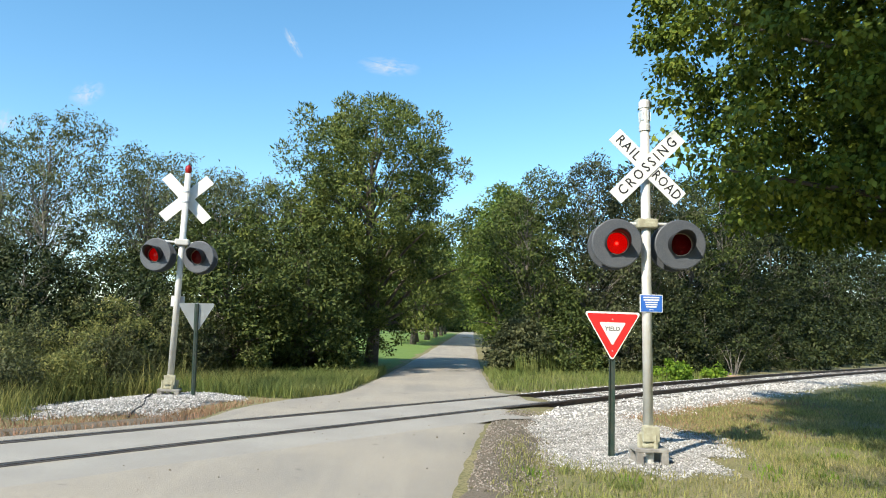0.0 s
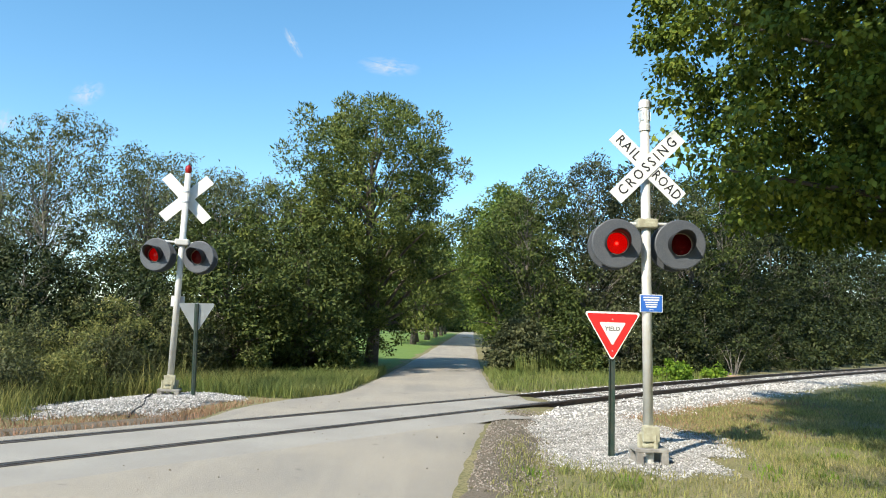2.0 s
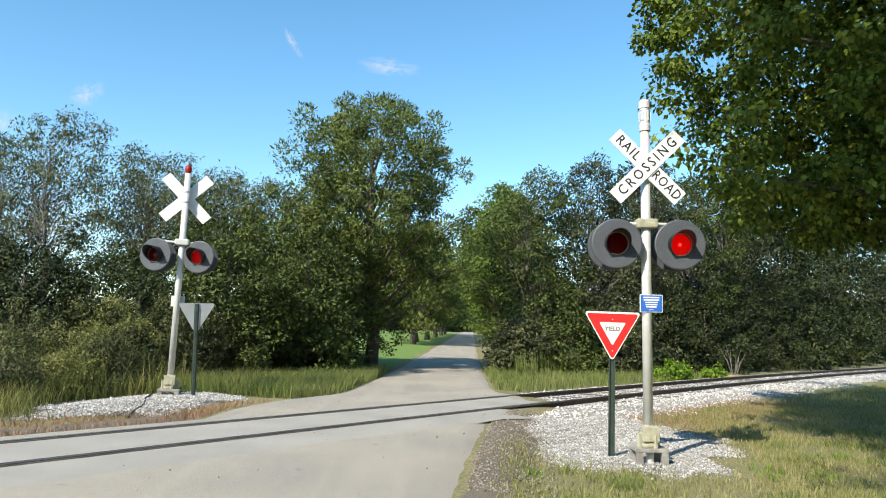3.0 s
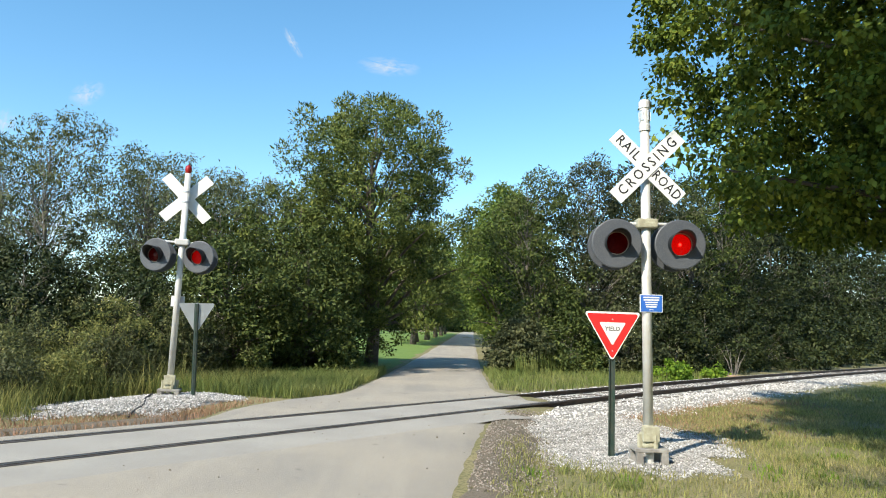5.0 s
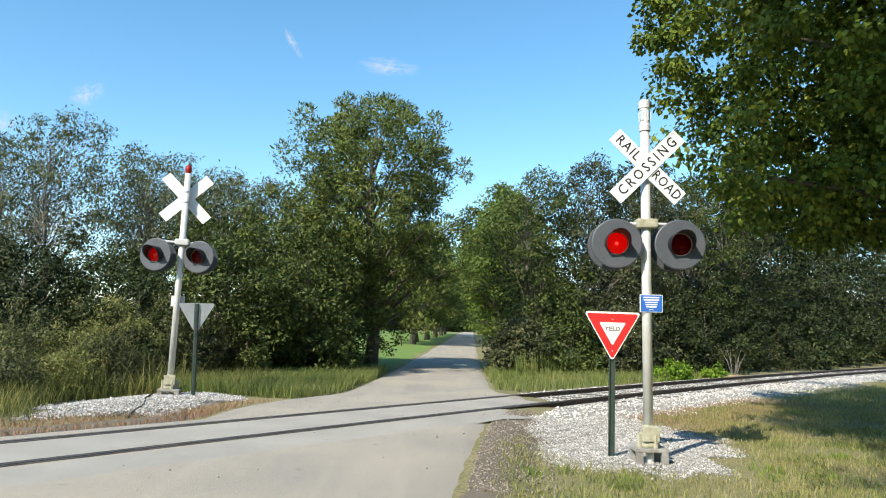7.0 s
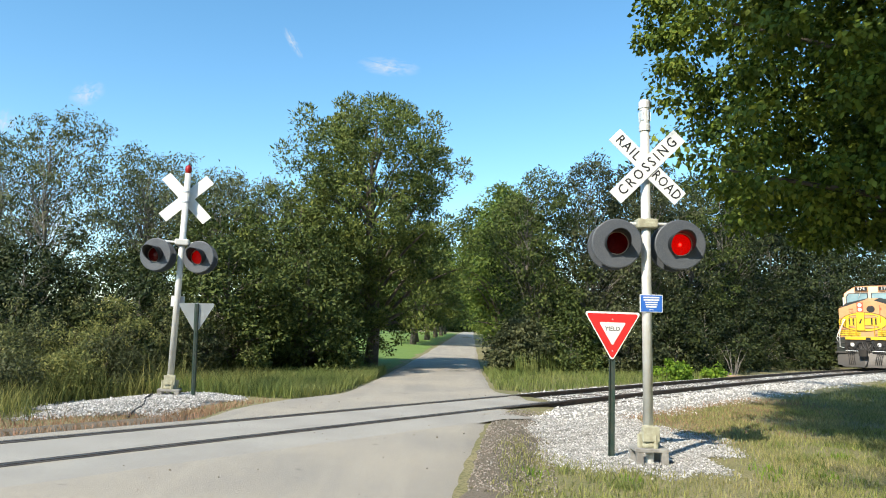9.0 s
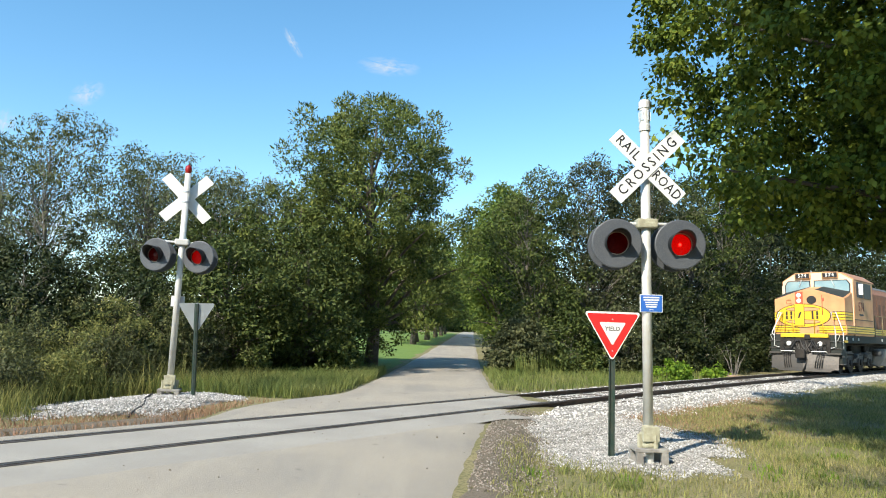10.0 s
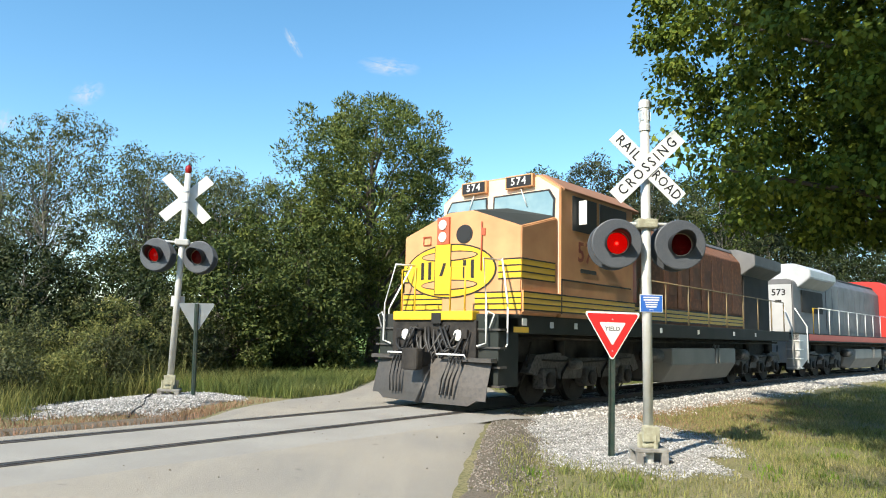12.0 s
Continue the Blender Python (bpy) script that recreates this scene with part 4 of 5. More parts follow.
    return tagged(link(name, me, mat), label, "gravel", kind="stuff")


rs = np.random.RandomState(8)
sv, uv = rs.uniform(2.0, 46, 27000) ** 1.0, rs.uniform(-2.3, 2.9, 27000)
keep = (np.abs(np.abs(uv) - 0.7525) > 0.09) & (rs.uniform(0, 1, 27000) < np.clip(14 / sv, 0.3, 1))
P = np.array([on_line(a, b, np.interp(b, [-2.5, -1.7, 1.7, 2.9], [-0.28, -0.125, -0.115, -0.32])) for a, b in zip(sv[keep], uv[keep])])
x0, x1 = road_edges(P[:, 1])
P = P[(P[:, 0] > x1 + 0.03)]
stones("ballast_stones", P, 0.028, rs, "pale crushed limestone pieces between and beside the rails", M_stone)


def pad(name, cx, cy, rx, ry, ang, label, n, size, up=1.0):
    """A low irregular bed of gravel with loose stones on it."""
    ca, sa = math.cos(ang), math.sin(ang)
    bm = bmesh.new()
    c = bm.verts.new((cx, cy, gz(cx, cy) + 0.07 * up))
    rings = []
    for j in (0.35, 0.7, 0.92, 1.0):
        ring = []
        for k in range(48):
            a = 2 * math.pi * k / 48
            w = 1 + 0.32 * noise.noise((math.cos(a) * 2, math.sin(a) * 2, cx)) + 0.16 * noise.noise((math.cos(a) * 7, math.sin(a) * 7, cy))
            dx, dy = 0.86 * rx * j * w * math.cos(a), 0.86 * ry * j * w * math.sin(a)
            x, y = cx + dx * ca - dy * sa, cy + dx * sa + dy * ca
            ring.append(bm.verts.new((x, y, gz(x, y) + {0.35: 0.055, 0.7: 0.035, 0.92: 0.008, 1.0: -0.04}[j] * (up if j < 1 else 1))))
        rings.append(ring)
    for k in range(48):
        bm.faces.new((c, rings[0][k], rings[0][(k + 1) % 48]))
        for r0, r1 in zip(rings, rings[1:]):
            bm.faces.new((r0[k], r1[k], r1[(k + 1) % 48], r0[(k + 1) % 48]))
    ob = tagged(part(name, bm, M_gravelbed, smooth=True), label, "gravel", kind="structure")
    a, r = rs.uniform(0, 6.3, n), np.sqrt(rs.uniform(0, 1.5, n))
    edge = np.array([0.92 + 0.5 * noise.noise((math.cos(k) * 2.2, math.sin(k) * 2.2, cx)) for k in a])
    fit = r < edge + np.abs(rs.normal(size=n)) * 0.07
    a, r = a[fit], r[fit]
    dx, dy = rx * r * np.cos(a), ry * r * np.sin(a)
    x, y = cx + dx * ca - dy * sa, cy + dx * sa + dy * ca
    s, u = track_coords(x, y)
    e0, e1 = road_edges(y)
    ok = (np.abs(u) > 1.5) & ((x > e1 + 0.05) | (x < e0 - 0.05))
    x, y, r = x[ok], y[ok], r[ok]
    stones("loose_stones", np.stack([x, y, ground_z(x, y) + np.interp(r, [0, 0.35, 0.7, 0.92, 1.02, 1.8], [0.074 * up, 0.062 * up, 0.042 * up, 0.016 * up, 0.006, 0.004])], 1), size, rs, "loose grey gravel round the signal", M_grit)
    half = np.stack([x, y, ground_z(x, y) + np.interp(r, [0, 0.35, 0.7, 0.92, 1.02, 1.8], [0.074 * up, 0.062 * up, 0.042 * up, 0.016 * up, 0.006, 0.004])], 1)[::7] + np.array([0.013, 0.017, 0.002])
    stones("pale_stones", half, size * 1.25, rs, "paler limestone pieces among the gravel", M_stone)


pad("gravel_pad", 2.95, 11.7, 1.60, 3.0, -0.10, "pale gravel bed round the signal beside the lane", 42000, 0.0115)
pad("gravel_mound", -5.5, 13.7, 1.25, 2.3, -0.38, "grey gravel mound under the far signal", 15000, 0.016, 1.7)

qs = rs.uniform(0, 1, (2600, 2))
qy = 7.2 + 6.5 * qs[:, 0]
qx = road_edges(qy)[1] + 0.02 + 0.95 * qs[:, 1] ** 1.3
stones("shoulder_grit", np.stack([qx, qy, ground_z(qx, qy) + 0.016], 1), 0.012, rs, "brown and grey grit on the dirt shoulder", M_shouldergrit)
qx, qy = rs.uniform(-6.5, 2.0, 300), rs.uniform(5.5, 17.0, 300)
e0, e1 = road_edges(qy)
okay = (qx > e0 + 0.1) & (qx < e1 - 0.05) & (rs.uniform(0, 1, 300) < 0.25 + 0.75 * np.exp(-(e1 - qx) / 0.5))
qx, qy = qx[okay], qy[okay]
stones("road_grit", np.stack([qx, qy, road_z(qx, qy) + 0.006], 1), 0.011, rs, "scattered dark grit and pebbles on the asphalt", M_dirt)


cable = thing("cable", Matrix.Identity(4), "black cable lying across the gravel mound", "cable")
run_ = [(-5.15, 11.9), (-5.3, 12.5), (-5.38, 13.1), (-5.62, 13.7), (-5.7, 14.2)]
part("cable_run", tubed([(x, y, gz(x, y) + 0.05 + 0.10 * k / 4) for k, (x, y) in enumerate(run_)], 0.02, 8), M_hood, cable, smooth=True)


# ---- clouds ----
def cloud_material():
    m = bpy.data.materials.new("thin_cloud")
    m.use_nodes = True
    nt = m.node_tree
    co = nt.nodes.new("ShaderNodeTexCoord")
    gr = nt.nodes.new("ShaderNodeTexGradient")
    gr.gradient_type = "SPHERICAL"
    nz = nt.nodes.new("ShaderNodeTexNoise")
    nz.inputs["Scale"].default_value, nz.inputs["Detail"].default_value, nz.inputs["Distortion"].default_value = 2.2, 7, 0.8
    nt.links.new(co.outputs["Object"], gr.inputs[0])
    nt.links.new(co.outputs["Object"], nz.inputs["Vector"])
    mr = nt.nodes.new("ShaderNodeMapRange")
    mr.inputs[1].default_value, mr.inputs[2].default_value = 0.36, 0.75
    nt.links.new(nz.outputs[0], mr.inputs[0])
    mu = nt.nodes.new("ShaderNodeMath")
    mu.operation = "MULTIPLY"
    nt.links.new(gr.outputs[1], mu.inputs[0])
    nt.links.new(mr.outputs[0], mu.inputs[1])
    m2 = nt.nodes.new("ShaderNodeMath")
    m2.operation = "MULTIPLY"
    m2.use_clamp = True
    m2.inputs[1].default_value = 1.1
    nt.links.new(mu.outputs[0], m2.inputs[0])
    em = nt.nodes.new("ShaderNodeEmission")
    em.inputs[0].default_value, em.inputs[1].default_value = (0.86, 0.93, 1.0, 1), 0.52
    tr = nt.nodes.new("ShaderNodeBsdfTransparent")
    ms = nt.nodes.new("ShaderNodeMixShader")
    nt.links.new(m2.outputs[0], ms.inputs[0])
    nt.links.new(tr.outputs[0], ms.inputs[1])
    nt.links.new(em.outputs[0], ms.inputs[2])
    nt.links.new(ms.outputs[0], nt.nodes["Material Output"].inputs[0])
    return m


M_cloud = cloud_material()
CLOUD_PLACES = [(-0.5298, 0.3412, 0.03, 0.02, -25), (-0.0864, 0.3933, 0.05, 0.016, 5), (-0.23, 0.4265, 0.03, 0.007, 58), (-0.6449, 0.2957, 0.018, 0.022, 0), (-0.556, 0.1514, 0.06, 0.05, 0)]
for ax, az, w, h, roll in CLOUD_PLACES:
    d = 2200.0
    bm = bmesh.new()
    bmesh.ops.create_grid(bm, x_segments=6, y_segments=6, size=1.0)
    bmesh.ops.transform(bm, matrix=Matrix.Rotation(radians(90), 4, "X"), verts=bm.verts)
    for v in bm.verts:
        v.co.y += 0.15 * (v.co.x ** 2 + v.co.z ** 2)
    c = tagged(part("cloud", bm, M_cloud, smooth=True), "thin white wisp of high cloud", "cloud", kind="structure")
    c.matrix_basis = Matrix.Translation((ax * d, d, 1.3 + az * d)) @ Matrix.Rotation(radians(roll), 4, "Y") @ Matrix.Diagonal((w * d, 40, h * d, 1))
    c.visible_shadow = False


# ---- locomotives ----
def paint(name, c, d, rough=0.5, metal=0.0):
    return material(name, c, rough, metal, second=d, scale=1.6, amount=0.8, bump=0.04, bump_scale=18)


M_orange = paint("faded_orange_paint", (0.74, 0.40, 0.185), (0.56, 0.265, 0.12), 0.7)
# dirty hood paint, with the hood's shade darkening the colour as well
M_shadegrime = material("weathered_shaded_orange_paint", (0.30, 0.13, 0.07), 0.85, second=(0.155, 0.085, 0.058), scale=1.3, amount=0.9, fine=(0.36, 0.16, 0.085), bump=0.06, bump_scale=9)
# faded paint, made paler still to hold the glare of direct sun
M_bleachedlit = paint("bleached_sunlit_orange_paint", (0.86, 0.66, 0.50), (0.80, 0.58, 0.41), 0.7)
M_faded = material("faded_dark_lettering", (0.15, 0.075, 0.045), 0.8, second=(0.22, 0.11, 0.065), scale=3)
M_number = material("faded_number_red", (0.26, 0.055, 0.035), 0.7, second=(0.34, 0.12, 0.06), scale=5)
M_stanchion = material("dusty_yellow_rail", (0.30, 0.225, 0.11), 0.7, second=(0.22, 0.17, 0.10), scale=3)
# both blue-green tones are the sky's reflection painted into the glass
M_windscreen = material("windscreen_glass", (0.20, 0.33, 0.38), 0.06, second=(0.32, 0.44, 0.46), scale=1.8, coat=0.6)
M_yellow = paint("yellow_stripe_paint", (0.85, 0.55, 0.03), (0.78, 0.47, 0.03))
M_dkgreen = paint("dark_green_paint", (0.016, 0.024, 0.02), (0.032, 0.034, 0.03), 0.8)
M_line = material("black_pinstripe", (0.02, 0.018, 0.015), 0.6)
M_soot = material("sooty_running_gear", (0.016, 0.015, 0.014), 0.9, second=(0.042, 0.036, 0.031), scale=4, bump=0.5, bump_scale=20)
M_plow = material("worn_plow_steel", (0.085, 0.083, 0.079), 0.55, 0.3, second=(0.115, 0.10, 0.088), scale=1.1, fine=(0.078, 0.073, 0.068), bump=0.2, bump_scale=14)
M_truck = material("dusty_truck_steel", (0.070, 0.067, 0.062), 0.85, second=(0.13, 0.122, 0.112), scale=3, fine=(0.04, 0.037, 0.034), bump=0.4, bump_scale=18)
M_roofgrey = paint("grey_hood_roof", (0.13, 0.135, 0.14), (0.20, 0.20, 0.20), 0.7)
M_tank = paint("grey_tank_paint", (0.17, 0.17, 0.165), (0.23, 0.22, 0.21), 0.55)
M_silver = paint("silver_paint", (0.60, 0.605, 0.61), (0.46, 0.465, 0.47), 0.5, 0.15)
# the same silver with the hood's shade put into its colour
M_silvershade = paint("shaded_silver_paint", (0.20, 0.20, 0.205), (0.125, 0.125, 0.13), 0.6, 0.2)
M_redpaint = paint("warm_red_paint", (0.55, 0.035, 0.025), (0.48, 0.03, 0.02))
M_roofdark = paint("sooty_roof", (0.030, 0.028, 0.026), (0.055, 0.05, 0.045), 0.85)
M_cabroof = paint("dusty_cab_roof", (0.42, 0.22, 0.13), (0.34, 0.17, 0.10), 0.8)
M_rail_white = material("handrail_white", (0.82, 0.82, 0.80), 0.45)
M_glassdark = material("cab_glass", (0.07, 0.13, 0.16), 0.05, coat=0.6)
M_glassdark.node_tree.nodes["Principled BSDF"].inputs["Specular IOR Level"].default_value = 0.9
M_lampwhite = material("headlight_glass", (0.85, 0.83, 0.78), 0.15)
M_seal = material("window_seal", (0.02, 0.02, 0.02), 0.6)
M_door_red = paint("red_trim", (0.60, 0.13, 0.06), (0.52, 0.10, 0.05))


def hull(pts, bevel=0.0):
    bm = bmesh.new()
    for p in pts:
        bm.verts.new(p)
    bmesh.ops.convex_hull(bm, input=bm.verts)
    bmesh.ops.dissolve_limit(bm, angle_limit=0.02, verts=bm.verts, edges=bm.edges)
    if bevel:
        bmesh.ops.bevel(bm, geom=list(bm.edges), offset=bevel, segments=2, affect="EDGES", clamp_overlap=True)
    bmesh.ops.recalc_face_normals(bm, faces=bm.faces)
    return bm


def frustum(a, y0, b, y1, bevel=0.0):
    """Between two outlines (x, z) at y0 and y1."""
    return hull([(x, y0, z) for x, z in a] + [(x, y1, z) for x, z in b], bevel)


def mirror(poly):
    return poly + [(-x, z) for x, z in poly[::-1]]


def ellipse(cx, cz, rx, rz, n=36):
    return [(cx + rx * math.cos(2 * math.pi * k / n), cz + rz * math.sin(2 * math.pi * k / n)) for k in range(n)]


def rect(x0, x1, z0, z1):
    return [(x0, z0), (x1, z0), (x1, z1), (x0, z1)]


def bent(pts, r, mat, parent, name="handrail", n=6, label=""):
    return part(name, tubed(pts, r, n), mat, parent, label, smooth=True)


def side_panel(name, y0, y1, z0, z1, x, mat, parent, thick=0.012, label=""):
    """A raised panel on the near side, and its like on the far side."""
    for sgn in (1, -1):
        a, b = sorted((sgn * x, sgn * (x + thick)))
        part(name, boxed(a, b, y0, y1, z0, z1, 0.003), mat, parent, label)


def wheelset(parent, y):
    w = new("wheelset", bpy.data.meshes.new("wheelset"))
    bm = bmesh.new()
    for sx in (-0.7525, 0.7525):
        for r, dx, h in ((0.508, 0.0, 0.13), (0.535, -0.055 if sx > 0 else 0.055, 0.03)):
            bmesh.ops.create_cone(bm, cap_ends=True, segments=28, radius1=r, radius2=r, depth=h, matrix=Matrix.Translation((sx + dx, 0, 0)) @ Matrix.Rotation(radians(90), 4, "Y"))
        for k in range(4):
            bmesh.ops.create_cone(bm, cap_ends=True, segments=8, radius1=0.06, radius2=0.05, depth=0.17, matrix=Matrix.Rotation(radians(90 * k + 20), 4, "X") @ Matrix.Translation((sx, 0, 0.27)) @ Matrix.Rotation(radians(90), 4, "Y"))
    bmesh.ops.create_cone(bm, cap_ends=True, segments=14, radius1=0.1, radius2=0.1, depth=1.7, matrix=Matrix.Rotation(radians(90), 4, "Y"))
    bm.to_mesh(w.data)
    bm.free()
    w.data.materials.append(M_soot)
    w.parent = parent
    w.location = (0, y, 0.508)
    WHEELS.append((w, y))
    return w


WHEELS = []


def truck(parent, y):
    """Six-wheel truck: cast side frames with axle boxes, springs, brake cylinders, sand pipes, and three wheelsets."""
    tr = part("truck_bolster", boxed(-1.0, 1.0, y - 0.35, y + 0.35, 0.55, 1.2, 0.05), M_soot, parent)
    for sx in (-1, 1):
        x = sx * 1.10
        part("side_frame", slab_x([(y - 2.35, 0.66), (y - 2.1, 1.0), (y - 1.2, 1.04), (y - 0.85, 0.92), (y + 0.85, 0.92), (y + 1.2, 1.04), (y + 2.1, 1.0), (y + 2.35, 0.66), (y + 2.05, 0.60), (y + 1.95, 0.74), (y + 1.35, 0.74), (y + 1.25, 0.52), (y + 0.38, 0.50), (y + 0.3, 0.72), (y - 0.3, 0.72), (y - 0.38, 0.50), (y - 1.25, 0.52), (y - 1.35, 0.74), (y - 1.95, 0.74), (y - 2.05, 0.60)], x - 0.10, x + 0.10), M_truck, tr, "dusty cast truck frame")
        for dy in (-1.65, 0.0, 1.65):
            box_ = part("axle_box", boxed(x - 0.14, x + 0.14, y + dy - 0.23, y + dy + 0.23, 0.33, 0.74, 0.05), M_truck, tr)
            cap = lathe([(0.15, 0.0), (0.15, 0.05), (0.11, 0.07), (0.04, 0.075)], 16)
            bmesh.ops.transform(cap, matrix=Matrix.Translation((x + sx * 0.14, y + dy, 0.51)) @ Matrix.Rotation(sx * radians(90), 4, "Y"), verts=cap.verts)
            part("bearing_cap", cap, M_soot, box_)
        for dy in (-0.95, 0.72):
            bent([(x + sx * 0.13, y + dy, 0.80), (x + sx * 0.13, y + dy + 0.42, 0.80)], 0.11, M_truck, tr, "brake_cylinder", 12)
            bent([(x + sx * 0.12, y + dy, 0.80), (x + sx * 0.14, y + dy - 0.25, 0.62), (x + sx * 0.12, y + dy - 0.3, 0.35)], 0.025, M_soot, tr, "brake_lever", 6)
            part("brake_shoe", boxed(x - 0.2, x - 0.05, y + dy - 0.34, y + dy - 0.24, 0.22, 0.62, 0.02), M_soot, tr)
        for dy in (-2.2, 2.2):
            bent([(x + sx * 0.05, y + dy, 1.25), (x, y + dy * 1.03, 0.7), (sx * 0.80, y + dy * 1.0, 0.22)], 0.022, M_soot, tr, "sand_pipe", 6)
        for dy in (-1.1, 1.1):
            bent([(x + sx * 0.02, y + dy, 0.98), (x + sx * 0.02, y + dy, 1.28)], 0.10, M_soot, tr, "spring", 10)
        bent([(x + sx * 0.12, y - 1.9, 0.90), (x + sx * 0.15, y - 0.4, 0.84), (x + sx * 0.15, y + 0.9, 0.88), (x + sx * 0.12, y + 1.9, 0.92)], 0.02, M_soot, tr, "brake_pipe", 5)
    for dy in (-1.65, 0.0, 1.65):
        wheelset(parent, y + dy)


def slab_x(poly, x0, x1):
    bm = slab([(a, b) for a, b in poly], x0, x1)
    bmesh.ops.transform(bm, matrix=Matrix(((0, 1, 0, 0), (1, 0, 0, 0), (0, 0, 1, 0), (0, 0, 0, 1))), verts=bm.verts)
    bmesh.ops.recalc_face_normals(bm, faces=bm.faces)
    return bm


def underframe(lo, front_plow=True, length=18.3):
    part("frame", boxed(-1.49, 1.49, -1.0, length - 1.2, 1.40, 1.74, 0.02), M_dkgreen, lo, "dark green side sill and walkway")
    part("underfloor", boxed(-1.0, 1.0, -0.8, length - 1.6, 0.85, 1.40, 0.03), M_soot, lo)
    wide = [(-1.42, 1.14), (1.42, 1.14), (1.42, 0.72), (1.12, 0.26), (-1.12, 0.26), (-1.42, 0.72)]
    slim = [(-1.05, 1.14), (1.05, 1.14), (1.05, 0.80), (0.92, 0.36), (-0.92, 0.36), (-1.05, 0.80)]
    tank = part("fuel_tank", hull([(x, y, z) for x, z in wide for y in (6.85, 11.55)] + [(x, y, z) for x, z in slim for y in (6.45, 11.95)], 0.02), M_tank, lo, "grey fuel tank under the frame")
    for y in (9.9, 10.15):
        for sx in (-1, 1):
            part("tank_strap", slab_x([(y - 0.04, 1.14), (y + 0.04, 1.14), (y + 0.04, 0.72), (y - 0.04, 0.72)], sx * 1.425, sx * 1.45), M_tank, tank)
            bent([(sx * 1.36, y, 1.12), (sx * 1.40, y, 1.24)], 0.05, M_roofgrey, tank, "filler_cap", 8)
    for sx in (-1, 1):
        bent([(sx * 1.2, 0.3, 1.34), (sx * 1.24, 6.2, 1.30), (sx * 1.24, 12.5, 1.30), (sx * 1.2, length - 1.8, 1.34)], 0.035, M_soot, lo, "air_pipe", 6)
        bent([(sx * 1.28, 5.6, 0.95), (sx * 1.28, 6.35, 0.95)], 0.17, M_truck, lo, "air_reservoir", 14)
        bent([(sx * 1.28, 12.05, 0.95), (sx * 1.28, 12.75, 0.95)], 0.17, M_truck, lo, "air_reservoir", 14)
    truck(lo, 3.05)
    truck(lo, 14.55)


def hood_side(lo, y0, y1, z0, z1, x, mat, n, label):
    step = (y1 - y0) / n
    for k in range(n):
        side_panel("hood_door", y0 + k * step + 0.025, y0 + (k + 1) * step - 0.025, z0, z1, x, mat, lo, 0.022, label)


def lead_unit():
    lo = thing("diesel_locomotive", Matrix.Identity(4), "orange and dark green wide-nosed diesel locomotive with yellow stripes", "locomotive")
    underframe(lo)
    # nose
    front = [(-1.5, 1.74), (1.5, 1.74), (1.5, 3.38), (0.3, 3.80), (-0.3, 3.80), (-1.5, 3.38)]
    back = [(-1.5, 1.74), (1.5, 1.74), (1.5, 3.72), (0.3, 4.02), (-0.3, 4.02), (-1.5, 3.72)]
    nose = part("nose", frustum(front, 0.0, back, 1.25, 0.02), M_orange, lo, "faded orange locomotive nose")
    # emblem and stripes in shallow plates
    part("emblem_border", slab(ellipse(-0.25, 2.62, 1.19, 0.55), -0.010, -0.006), M_line, nose)
    part("emblem", slab(ellipse(-0.25, 2.62, 1.15, 0.52), -0.016, -0.012), M_yellow, nose, "yellow oval emblem with black outline")
    for z in (2.34, 2.92):
        part("emblem_inner_border", slab(ellipse(-0.25, z, 0.74, 0.105), -0.020, -0.018), M_line, nose)
        part("emblem_inner", slab(ellipse(-0.25, z, 0.71, 0.080), -0.025, -0.022), M_orange, nose)
    part("emblem_panel_border", slab(rect(-0.62, -0.18, 2.14, 3.14), -0.030, -0.027), M_line, nose)
    part("emblem_panel", slab(rect(-0.60, -0.20, 2.16, 3.16), -0.036, -0.032), M_yellow, nose)
    for x0, x1 in ((-1.00, -0.92), (-0.80, -0.72), (0.12, 0.20), (0.32, 0.40)):
        part("emblem_mark", slab(rect(x0, x1, 2.46, 2.82), -0.022, -0.018), M_line, nose)
    part("emblem_mark", slab([(-0.48, 2.52), (-0.40, 2.52), (-0.30, 2.78), (-0.38, 2.78)], -0.040, -0.037), M_line, nose)
    for z0, z1, y1 in ((2.42, 2.79, 1.15), (1.84, 2.17, 4.5)):
        for sgn in (-1, 1):
            x0, x1 = (0.98, 1.502) if sgn > 0 else (-1.502, -0.98)
            if z0 < 2:
                x0, x1 = (0.42, 1.502) if sgn > 0 else (-1.502, -0.42)
            part("stripe", slab(rect(x0, x1, z0, z1), -0.006, -0.003), M_yellow, nose, "yellow stripe")
            for k in range(4):
                zz = z0 + (z1 - z0) * k / 3
                part("pinstripe", slab(rect(x0, x1, zz - 0.014, zz + 0.014), -0.0085, -0.0065), M_line, nose)
        side_panel("stripe", 0.0, y1, z0, z1, 1.552 if y1 > 2 else 1.502, M_yellow, nose, 0.003, "yellow stripe")
        for k in range(4):
            zz = z0 + (z1 - z0) * k / 3
            side_panel("pinstripe", 0.0, y1, zz - 0.013, zz + 0.013, 1.556 if y1 > 2 else 1.506, M_line, nose, 0.002)
    side_panel("nose_filler", 0.02, 1.3, 1.80, 2.2, 1.50, M_orange, nose, 0.05)
    hb = part("headlight_box", boxed(-0.56, -0.24, -0.05, 0.02, 3.16, 3.72, 0.015), M_door_red, nose, "red headlight housing with two lamps")
    for z in (3.31, 3.56):
        part("headlight", lathe([(0.105, -0.055), (0.10, -0.075), (0.06, -0.085), (0.02, -0.088)], 20, "y"), M_lampwhite, hb, "round headlight").location = (-0.40, 0, z)
